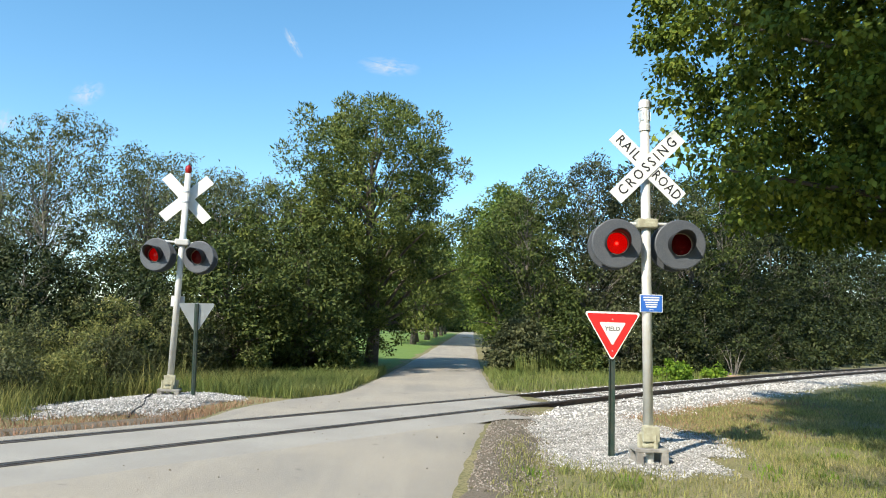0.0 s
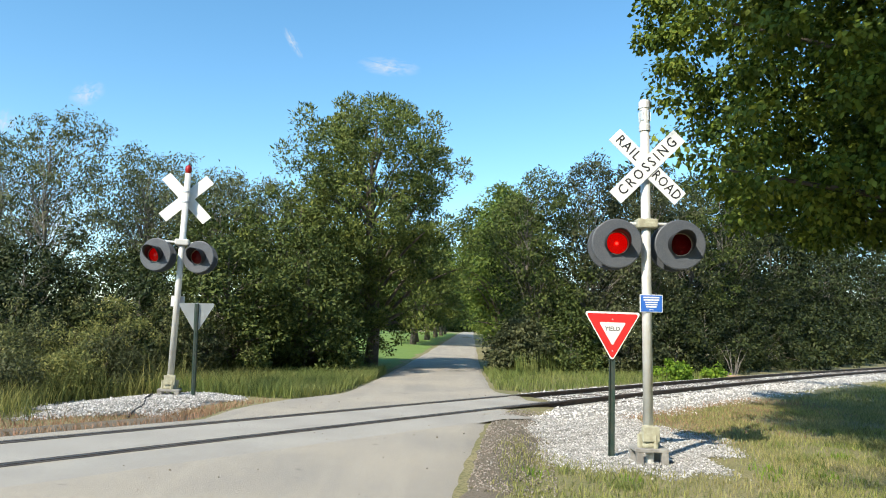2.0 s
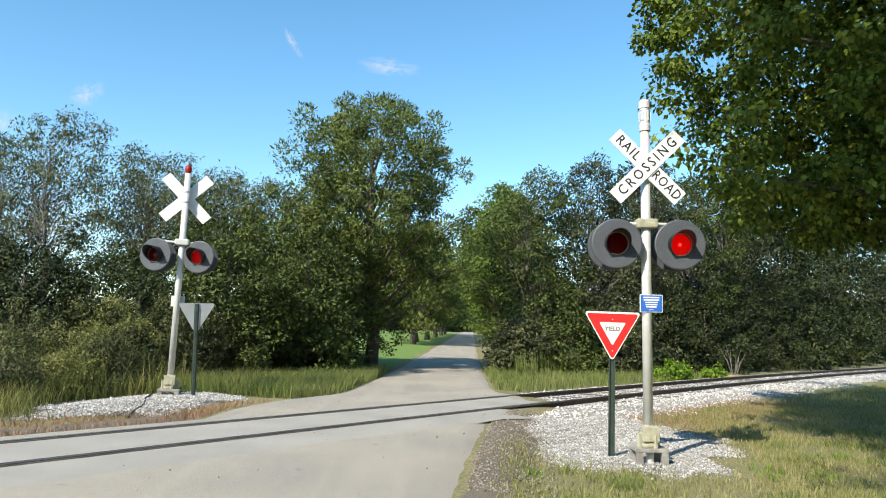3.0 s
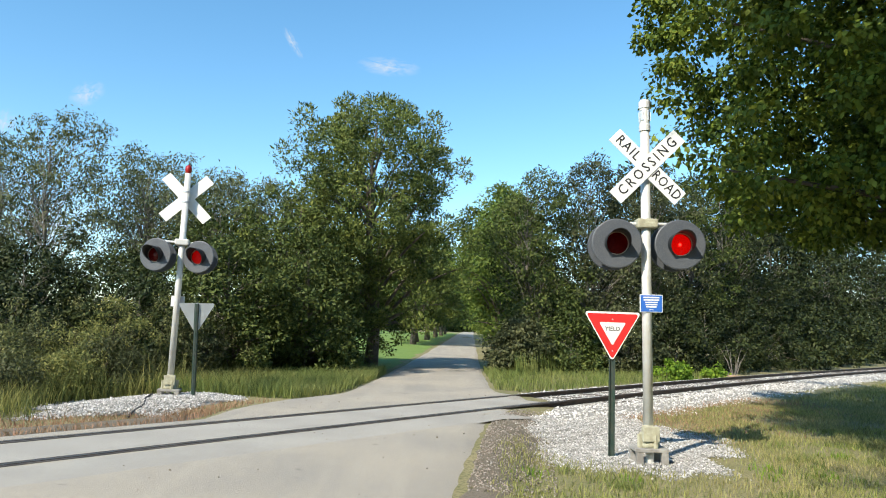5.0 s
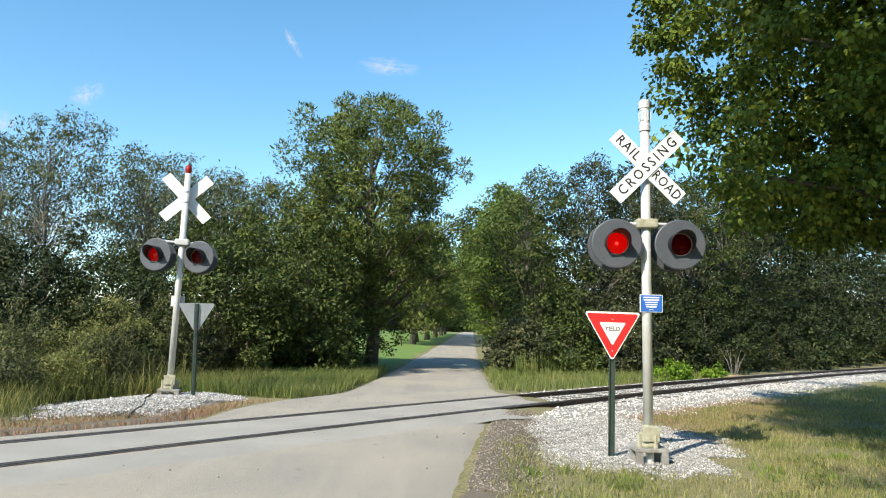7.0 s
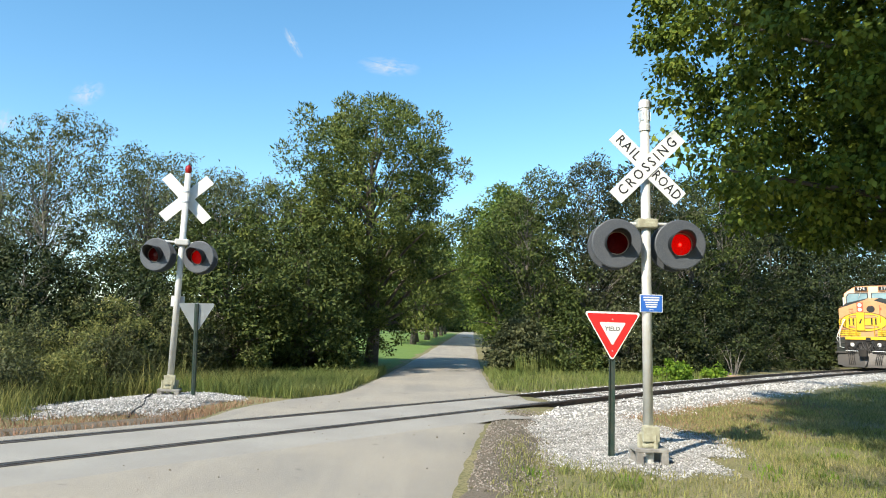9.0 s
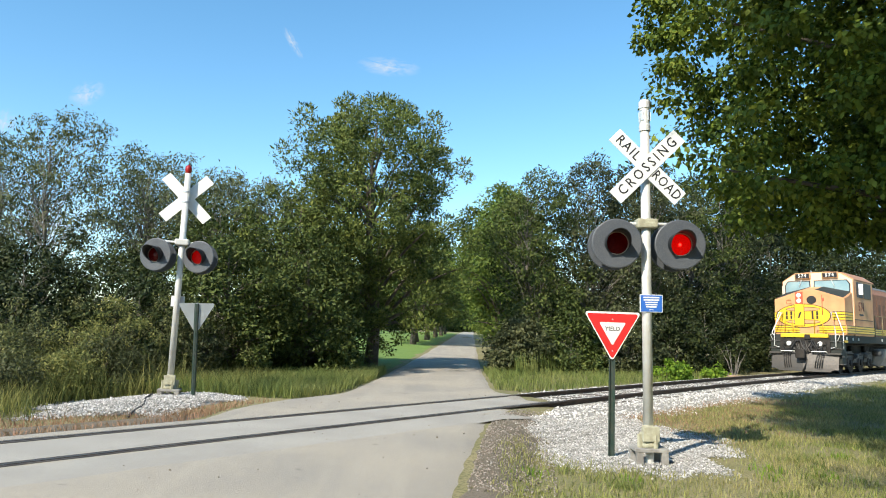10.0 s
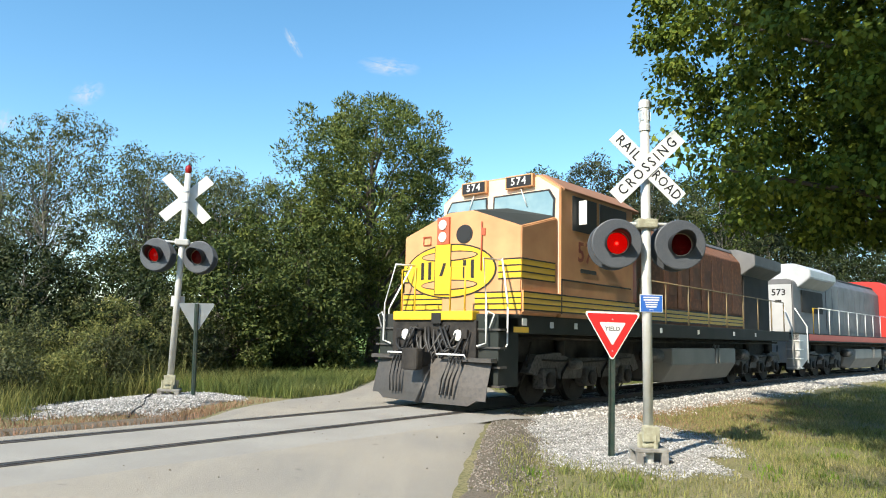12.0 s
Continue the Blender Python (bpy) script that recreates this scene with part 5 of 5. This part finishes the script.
    part("nose_window_seal", slab(ellipse(0.13, 3.34, 0.21, 0.19, 20), -0.012, 0.02, 0.004), M_seal, nose)
    part("nose_window", slab(ellipse(0.13, 3.34, 0.165, 0.15, 20), -0.018, -0.012), M_seal, nose, "small dark nose door window")
    part("latch", boxed(0.56, 0.66, -0.03, 0.0, 3.28, 3.42, 0.01), M_door_red, nose)
    bent([(0.58, -0.03, 3.55), (0.58, -0.03, 2.6)], 0.015, M_door_red, nose, "grab_iron")
    bent([(-0.95, -0.02, 3.35), (-0.75, -0.02, 3.35), (-0.75, -0.02, 3.18), (-0.95, -0.02, 3.18), (-0.95, -0.02, 3.35)], 0.012, M_door_red, nose, "grab_iron")
    # cab
    low = mirror([(1.55, 1.74), (1.55, 4.33), (1.05, 4.66), (0.5, 4.72)])
    cab = part("cab", frustum(low, 1.28, low, 4.45, 0.02), M_orange, lo, "faded orange cab with two windscreens")
    part("cab_roof", frustum([(-1.57, 4.34), (-1.08, 4.69), (-0.5, 4.75), (0.5, 4.75), (1.08, 4.69), (1.57, 4.34), (1.55, 4.30), (-1.55, 4.30)], 1.42, [(-1.57, 4.34), (-1.08, 4.69), (-0.5, 4.75), (0.5, 4.75), (1.08, 4.69), (1.57, 4.34), (1.55, 4.30), (-1.55, 4.30)], 4.75), M_cabroof, cab, "dusty brown cab roof")
    # added plate carries the bleached, glaring tone of the cab face
    part("cab_front", slab(mirror([(1.52, 1.80), (1.52, 4.30), (1.03, 4.62), (0.5, 4.68)]), 1.268, 1.284), M_bleachedlit, cab, "sun-bleached orange cab front, lightened for glare")
    for sgn in (-1, 1):
        part("antiglare_panel", hull([(sgn * x, y, z + d) for x, y, z in ((0.29, 0.06, 3.812), (1.44, 0.06, 3.41), (0.29, 1.24, 4.02), (1.44, 1.24, 3.745)) for d in (0.004, 0.012)]), M_dkgreen, nose, "dark anti-glare nose top")
    for sgn in (-1, 1):
        n0 = -0.14 if sgn > 0 else 0.26
        px = [(n0, 3.90), (n0 + 0.02, 4.33), (1.30, 4.33), (1.44, 4.12), (1.42, 3.64), (1.2, 3.64)]
        part("windscreen_seal", slab([(sgn * x, z) for x, z in px], 1.262, 1.29), M_seal, cab)
        qx = [(n0 + 0.05, 3.94), (n0 + 0.07, 4.29), (1.27, 4.29), (1.39, 4.10), (1.37, 3.68), (1.2, 3.68)]
        part("windscreen", slab([(sgn * x, z) for x, z in qx], 1.25, 1.26), M_windscreen, cab, "windscreen coloured blue-green for reflected sky")
        bent([(sgn * 0.62, 1.22, 4.42), (sgn * 0.78, 1.22, 4.02)], 0.012, M_rail_white, cab, "wiper", 5)
        nb_ = part("number_board", slab(rect(sgn * 0.60 - 0.35, sgn * 0.60 + 0.35, 4.42, 4.70), 1.17, 1.28, 0.012), M_orange, cab, "lit number board")
        part("number_glass", slab(rect(sgn * 0.60 - 0.31, sgn * 0.60 + 0.31, 4.45, 4.67), 1.160, 1.168), M_black, nb_)
        lettering("574", 0.22, M_white, nb_, Matrix.Translation((sgn * 0.60, 1.157, 4.56)), spacing=1.25, stretch=1.0, weight=0.004)
        # dark panes drawn larger, so they also cover the roof's shadow
        for y0, y1 in ((1.72, 2.72), (2.84, 4.10)):
            a, b = sorted((sgn * 1.551, sgn * 1.565))
            part("side_window", boxed(a, b, y0, y1, 3.52, 4.24, 0.006), M_seal, cab, "dark cab side window, enlarged over the roof's shadow")
        part("mirror", boxed(*sorted((sgn * 1.60, sgn * 1.78)), 1.9, 1.93, 3.65, 4.15, 0.01), M_rail_white, cab, "pale wind deflector")
        part("cab_seam", boxed(*sorted((sgn * 1.551, sgn * 1.562)), 1.30, 4.3, 2.47, 2.50), M_line, cab)
        part("cab_seam", boxed(*sorted((sgn * 1.551, sgn * 1.562)), 1.30, 1.33, 1.8, 2.5), M_line, cab)
        lettering("574", 0.58, M_number, cab, Matrix.Translation((sgn * 1.560, 2.38, 3.08)) @ Matrix.Rotation(radians(90 * sgn), 4, "Z"), spacing=1.1, weight=0.01)
        part("lettering_bar", boxed(*sorted((sgn * 1.551, sgn * 1.560)), 2.05, 2.7, 2.68, 2.76), M_line, cab)
    # long hood
    hp = mirror([(1.02, 1.74), (1.02, 3.95), (0.72, 4.32)])
    hood = part("long_hood", frustum(hp, 4.45, hp, 13.6, 0.02), M_shadegrime, lo, "dirty brown-orange engine hood, darkened for shade")
    hood_side(hood, 4.7, 13.4, 2.22, 3.82, 1.02, M_shadegrime, 10, "")
    side_panel("stripe", 4.5, 13.6, 1.84, 2.16, 1.022, M_yellow, hood, 0.006, "yellow stripe")
    side_panel("door_frame", 4.50, 4.72, 2.25, 3.85, 1.045, M_door_red, hood, 0.03, "faded red door frame behind the cab")
    side_panel("door_frame", 5.35, 5.60, 2.25, 3.85, 1.045, M_door_red, hood, 0.03, "faded red door frame behind the cab")
    # no real hollow: a dark sheet paints the recess's shade
    side_panel("shaded_doorway", 4.72, 5.35, 2.25, 3.85, 1.045, M_roofdark, hood, 0.006, "flat dark panel for the shaded recess behind the cab")
    for k in range(4):
        zz = 1.84 + 0.32 * k / 3
        side_panel("pinstripe", 4.5, 13.6, zz - 0.014, zz + 0.014, 1.030, M_line, hood, 0.003)
    for y0, y1 in ((7.6, 8.1), (8.45, 8.95), (9.3, 9.8), (10.15, 10.65)):
        side_panel("lettering_bar", y0, y1, 2.55, 3.45, 1.045, M_faded, hood, 0.004)
    part("hood_roof", frustum([(-0.78, 4.28), (0.78, 4.28), (0.7, 4.40), (-0.7, 4.40)], 4.6, [(-0.78, 4.28), (0.78, 4.28), (0.7, 4.40), (-0.7, 4.40)], 13.6, 0.02), M_roofgrey, hood, "grey hood roof")
    part("exhaust", boxed(-0.3, 0.3, 8.6, 9.4, 4.40, 4.55, 0.03), M_roofdark, hood)
    part("intake", boxed(-1.12, 1.12, 4.7, 6.2, 3.5, 4.2, 0.05), M_roofdark, hood)
    rad = part("radiator_section", frustum(mirror([(1.05, 1.74), (1.05, 3.6)]), 13.6, mirror([(1.05, 1.74), (1.05, 3.6)]), 16.3, 0.02), M_roofdark, lo, "dark radiator end")
    part("radiator_wing", frustum(mirror([(1.05, 3.55), (1.5, 3.85), (1.5, 4.2), (0.9, 4.42)]), 13.4, mirror([(1.05, 3.55), (1.5, 3.85), (1.5, 4.2), (0.9, 4.42)]), 16.3, 0.02), M_roofgrey, rad, "grey overhanging radiator wing")
    # walkway rails
    for sgn in (-1, 1):
        for k in range(9):
            y = 5.0 + k * 1.45
            bent([(sgn * 1.45, y, 1.74), (sgn * 1.45, y, 2.78)], 0.022, M_stanchion, lo, "stanchion", 5)
        bent([(sgn * 1.45, 5.0, 2.78), (sgn * 1.45, 16.6, 2.78)], 0.018, M_stanchion, lo, "handrail", 5)
    # front end
    ac = part("anticlimber", boxed(-1.0, 1.0, -1.18, -0.85, 1.62, 1.79, 0.02), M_yellow, lo, "yellow anticlimber step")
    part("notch", boxed(0.02, 0.26, -1.20, -1.16, 1.55, 1.75, 0.01), M_line, ac)
    part("end_plate", boxed(-1.05, 1.05, -1.10, -0.95, 0.75, 1.62, 0.02), M_soot, lo)
    for sgn in (-1, 1):
        well = part("step_well", boxed(*sorted((sgn * 1.02, sgn * 1.49)), -0.98, -0.05, 0.45, 1.70, 0.02), M_dkgreen, lo, "dark green corner steps")
        for z in (0.45, 0.78, 1.12, 1.44):
            part("step", boxed(*sorted((sgn * 1.05, sgn * 1.56)), -1.04, -0.72, z, z + 0.035, 0.006), M_plow, well)
        bent([(sgn * 0.98, -0.98, 1.78), (sgn * 1.12, -0.1, 2.76), (sgn * 1.12, -0.95, 2.74), (sgn * 1.28, -1.12, 1.95), (sgn * 1.30, -1.13, 1.22), (sgn * 1.08, -1.12, 1.16)][1:], 0.021, M_rail_white, lo, "handrail", 7, "white steel handrail")
        bent([(sgn * 1.15, -0.15, 2.78), (sgn * 1.48, -0.55, 1.95), (sgn * 1.50, -0.6, 1.85), (sgn * 1.50, -0.6, 1.20), (sgn * 1.46, -0.72, 1.08), (sgn * 1.46, -0.75, 0.85)], 0.021, M_rail_white, lo, "handrail", 7, "white steel handrail")
        bent([(sgn * 0.80, -1.14, 1.78), (sgn * 0.80, -1.14, 2.60), (sgn * 0.45, -1.14, 2.60), (sgn * 0.45, -1.14, 1.78)], 0.022, M_yellow, lo, "front_rail", 6, "yellow front railing")
        dl = part("ditch_light", lathe([(0.05, -1.05), (0.105, -1.12), (0.105, -1.17), (0.09, -1.18), (0.03, -1.19)], 18, "y"), M_lampwhite, lo, "round ditch light", smooth=True)
        dl.location = (sgn * 0.66, 0, 1.34)
        bent([(sgn * 1.26, -1.12, 1.6), (sgn * 1.34, -1.15, 1.78), (sgn * 1.46, -1.12, 1.72), (sgn * 1.36, -1.12, 1.48)], 0.016, M_rail_white, lo, "cut_lever_handle")
        bent([(sgn * 0.35, -1.42, 0.94), (sgn * 0.35, -1.50, 1.0), (sgn * 0.95, -1.42, 1.0), (sgn * 0.97, -1.34, 0.92)], 0.018, M_rail_white, lo, "grab_iron")
        for k in range(4):
            x = sgn * (0.55 + 0.09 * k)
            bent([(x, -1.12, 1.15 - 0.02 * k), (x + sgn * 0.02, -1.38, 0.85), (x - sgn * 0.03, -1.56, 0.55), (x - sgn * 0.06, -1.58, 0.28)], 0.019, M_seal, lo, "air_hose", 6)
        for k in range(2):
            bent([(sgn * (0.18 + 0.1 * k), -1.12, 1.42), (sgn * (0.32 + 0.1 * k), -1.32, 1.48), (sgn * (0.5 + 0.08 * k), -1.34, 1.12), (sgn * (0.75 + 0.05 * k), -1.18, 1.05)], 0.028, M_seal, lo, "jumper_cable", 7)
        part("marker_plate", boxed(*sorted((sgn * 1.49, sgn * 1.50)), 0.05, 0.2, 1.55, 1.68), M_white, lo)
        part("step_marker", boxed(*sorted((sgn * 1.49, sgn * 1.505)), -0.3, 0.25, 1.42, 1.52), M_yellow, lo)
        for y in (1.0, 1.9, 6.0, 8.4, 11.2, 13.2):
            part("marker_plate", boxed(*sorted((sgn * 1.49, sgn * 1.50)), y, y + 0.12, 1.52, 1.64), M_white, lo)
    hr = random.Random(3)
    for k in range(16):
        x0, x1 = hr.uniform(-0.95, 0.95), hr.uniform(-0.95, 0.95)
        x1 = x0 + max(-0.5, min(0.5, x1 - x0))
        za, zb, dip = hr.uniform(1.15, 1.58), hr.uniform(1.0, 1.5), hr.uniform(0.72, 1.05)
        bent([(x0, -1.10, za), (x0 * 0.8 + x1 * 0.2, -1.26, (za + dip) / 2), ((x0 + x1) / 2, -1.34, dip), (x1 * 0.8 + x0 * 0.2, -1.26, (zb + dip) / 2), (x1, -1.10, zb)], hr.uniform(0.014, 0.03), M_seal if k % 3 else M_plow, lo, "brake_hose", 6)
    for x in (-0.82, -0.3, 0.3, 0.82):
        part("hose_bracket", boxed(x - 0.07, x + 0.07, -1.2, -1.08, 1.28, 1.45, 0.02), M_soot, lo)
    cp_ = part("coupler", frustum(rect(-0.13, 0.13, 0.74, 1.05), -1.85, rect(-0.11, 0.11, 0.80, 1.0), -1.1, 0.03), M_soot, lo, "heavy steel knuckle coupler")
    part("knuckle", boxed(-0.24, 0.16, -1.98, -1.70, 0.70, 1.10, 0.06), M_soot, cp_)
    bent([(0.1, -1.2, 0.8), (0.16, -1.6, 0.6), (0.1, -1.7, 0.3), (0.02, -1.72, 0.12)], 0.035, M_seal, lo, "air_hose", 7)
    # plow: two curved blades meeting at the middle, notched over the rails
    for sgn in (-1, 1):
        bm = bmesh.new()
        cols = []
        for i in range(9):
            x = 1.40 * i / 8
            setback = 0.28 * i / 8
            row = []
            for j in range(6):
                f = j / 5
                z = 0.12 + 0.80 * f
                y = -1.62 + setback + 0.30 * f ** 1.6
                row.append(bm.verts.new((sgn * x, y, z if not (i > 6 and j == 0) else 0.22)))
            cols.append(row)
        for r0, r1 in zip(cols, cols[1:]):
            for j in range(5):
                bm.faces.new((r0[j], r1[j], r1[j + 1], r0[j + 1]))
        bmesh.ops.recalc_face_normals(bm, faces=bm.faces)
        bmesh.ops.solidify(bm, geom=list(bm.faces), thickness=0.03)
        bl = part("plow_blade", bm, M_plow, lo, "worn dark steel snow plow blade", smooth=False)
        part("blade_cap", frustum(rect(*sorted((sgn * 0.42, sgn * 1.5)), 0.88, 0.95), -1.30, rect(*sorted((sgn * 0.42, sgn * 1.5)), 0.88, 0.95), -1.05), M_plow, bl)
    # the front platform is short
    for ob in lo.children_recursive:
        if not ob.name.startswith("wheelset"):
            for v in ob.data.vertices:
                if v.co.y < -0.06:
                    v.co.y = -0.06 + (v.co.y + 0.06) * 0.66
    return lo


def trailing_unit():
    lo = thing("diesel_locomotive", Matrix.Identity(4), "silver and red diesel locomotive coupled behind, hood end first", "locomotive")
    underframe(lo)
    end = part("radiator_end", frustum(mirror([(0.98, 1.74), (0.98, 3.75), (0.8, 3.9)]), 0.1, mirror([(1.02, 1.74), (1.02, 3.75), (0.8, 3.9)]), 4.0, 0.04), M_silvershade, lo, "silver hood end, darkened for shade")
    # added sheet in the lighter silver, for the sunlit end face
    part("sunlit_end_sheet", slab(mirror([(0.93, 1.80), (0.93, 3.68)]), 0.084, 0.097), M_silver, end, "silver end sheet with a number, pale for sunlight")
    part("radiator_wing", frustum(mirror([(1.05, 3.6), (1.5, 3.95), (1.5, 4.25), (0.9, 4.55)]), 0.6, mirror([(1.05, 3.6), (1.5, 3.95), (1.5, 4.25), (0.9, 4.55)]), 4.0, 0.03), M_silver, end, "overhanging silver radiator wing")
    lettering("573", 0.36, M_black, end, Matrix.Translation((0.45, 0.081, 3.35)), spacing=1.05, weight=0.008)
    part("lettering_bar", boxed(0.3, 0.55, 0.076, 0.083, 2.95, 3.05), M_black, end)
    hp = mirror([(1.0, 1.74), (1.0, 3.95), (0.72, 4.30)])
    hood = part("long_hood", frustum(hp, 4.0, hp, 13.4, 0.02), M_silvershade, lo, "silver engine hood, darkened for shade")
    hood_side(hood, 4.2, 13.2, 1.95, 3.8, 1.0, M_silvershade, 10, "")
    part("hood_roof", frustum([(-0.78, 4.28), (0.78, 4.28), (0.7, 4.38), (-0.7, 4.38)], 4.0, [(-0.78, 4.28), (0.78, 4.28), (0.7, 4.38), (-0.7, 4.38)], 13.4, 0.02), M_roofdark, hood)
    side_panel("radiator_grille", 1.0, 3.7, 2.6, 3.5, 1.0, M_roofdark, end, 0.03)
    low = mirror([(1.55, 1.74), (1.55, 4.33), (1.05, 4.66), (0.5, 4.72)])
    cab = part("cab", frustum(low, 13.4, low, 16.4, 0.02), M_redpaint, lo, "red cab")
    part("nose", frustum([(-1.5, 1.74), (1.5, 1.74), (1.5, 3.7), (0.3, 4.0), (-0.3, 4.0), (-1.5, 3.7)], 16.4, [(-1.5, 1.74), (1.5, 1.74), (1.5, 3.38), (0.3, 3.8), (-0.3, 3.8), (-1.5, 3.38)], 17.5, 0.02), M_redpaint, lo, "red nose")
    side_panel("sill_stripe", 0.2, 16.8, 1.46, 1.70, 1.49, M_redpaint, lo, 0.006, "red sill stripe")
    for sgn in (-1, 1):
        for y0 in (13.9, 14.9):
            part("side_window", boxed(*sorted((sgn * 1.551, sgn * 1.565)), y0, y0 + 0.75, 3.6, 4.2, 0.006), M_glassdark, cab)
        for k in range(9):
            y = 1.6 + k * 1.4
            bent([(sgn * 1.46, y, 1.74), (sgn * 1.46, y, 2.78)], 0.02, M_rail_white, lo, "stanchion", 5)
        bent([(sgn * 1.46, 1.6, 2.78), (sgn * 1.46, 12.9, 2.78)], 0.016, M_rail_white, lo, "handrail", 5)
        well = part("step_well", frustum(rect(*sorted((sgn * 1.0, sgn * 1.50)), 0.35, 1.7), -1.0, rect(*sorted((sgn * 1.0, sgn * 1.50)), 0.8, 1.7), 0.1, 0.02), M_silver, lo, "pale corner steps")
        for z in (0.4, 0.75, 1.1, 1.42):
            part("step", boxed(*sorted((sgn * 1.04, sgn * 1.56)), -1.05, -0.72, z, z + 0.035, 0.006), M_rail_white, well)
        bent([(sgn * 0.95, -0.9, 2.7), (sgn * 1.25, -0.98, 1.9), (sgn * 1.3, -1.08, 0.5)], 0.028, M_rail_white, lo, "handrail", 6)
        bent([(sgn * 1.05, 0.05, 2.72), (sgn * 1.48, 0.0, 2.0), (sgn * 1.52, -0.1, 0.6)], 0.028, M_rail_white, lo, "handrail", 6)
        bent([(sgn * 1.46, 0.9, 1.74), (sgn * 1.46, 0.9, 2.75), (sgn * 1.46, 1.6, 2.75)], 0.022, M_yellow, lo, "handrail", 6)
    cp_ = part("coupler", boxed(-0.15, 0.15, -1.35, -0.9, 0.74, 1.05, 0.04), M_soot, lo, "steel coupler")
    part("end_plate", boxed(-1.05, 1.05, -1.05, -0.92, 0.6, 1.62, 0.02), M_silver, lo)
    return lo


unit_a = lead_unit()
WHEELS_A = list(WHEELS)
WHEELS.clear()
unit_b = trailing_unit()
WHEELS_B = list(WHEELS)


# ---- what moves ----
NOSE_AT_END, UNIT = 1.38, 19.4


def run(t):
    """Metres along the track at which the train's nose stands."""
    q = min(12 - t, 3.2)
    return NOSE_AT_END + 13.1 * q - 0.165 * q ** 3 + 8.03 * (12 - t - q)


def place_on_track(s):
    """A vehicle whose nose stands s metres along the track."""
    a, b = on_line(s + 3.05), on_line(s + 14.55)
    yaw = math.atan2(b.x - a.x, b.y - a.y)
    o = a - 3.05 * Vector((math.sin(yaw), math.cos(yaw), 0))
    return pose(o.x, o.y, 0.0, 0, 0, -math.degrees(yaw))


def lit(t, first):
    """Whether a lamp of a pair is lit: each of them half of 1.2 seconds."""
    phase = ((t - 0.17) % 1.2) < 0.6
    return phase != first


def motions():
    for unit, back, wheels in ((unit_a, 0.0, WHEELS_A), (unit_b, UNIT, WHEELS_B)):
        rows = []
        for k in range(0, 49):
            t = k * 0.25
            rows.append((t, place_on_track(run(t) + back)))
        walk(unit, rows)
        for w, y in wheels:
            walk(w, [(k / 30, Matrix.Translation((0, y, 0.508)) @ Matrix.Rotation((run(0) - run(k / 30)) / 0.508, 4, "X")) for k in range(361)])
    closed, opened = Matrix.Identity(4), Matrix.Translation((0, 0.055, 0))
    for pair in (shut_r, shut_l):
        for first, shutter in zip((True, False), pair):
            rows, last = [], None
            for k in range(361):
                now = lit(k / 30, first)
                if last is None or now != last:
                    if last is not None:
                        rows.append(((k - 1) / 30, opened if last else closed))
                    rows.append((k / 30, opened if now else closed))
                last = now
            rows.append((12.0, opened if last else closed))
            if rows[-2][0] == 12.0:
                rows.pop()
            walk(shutter, rows)


motions()
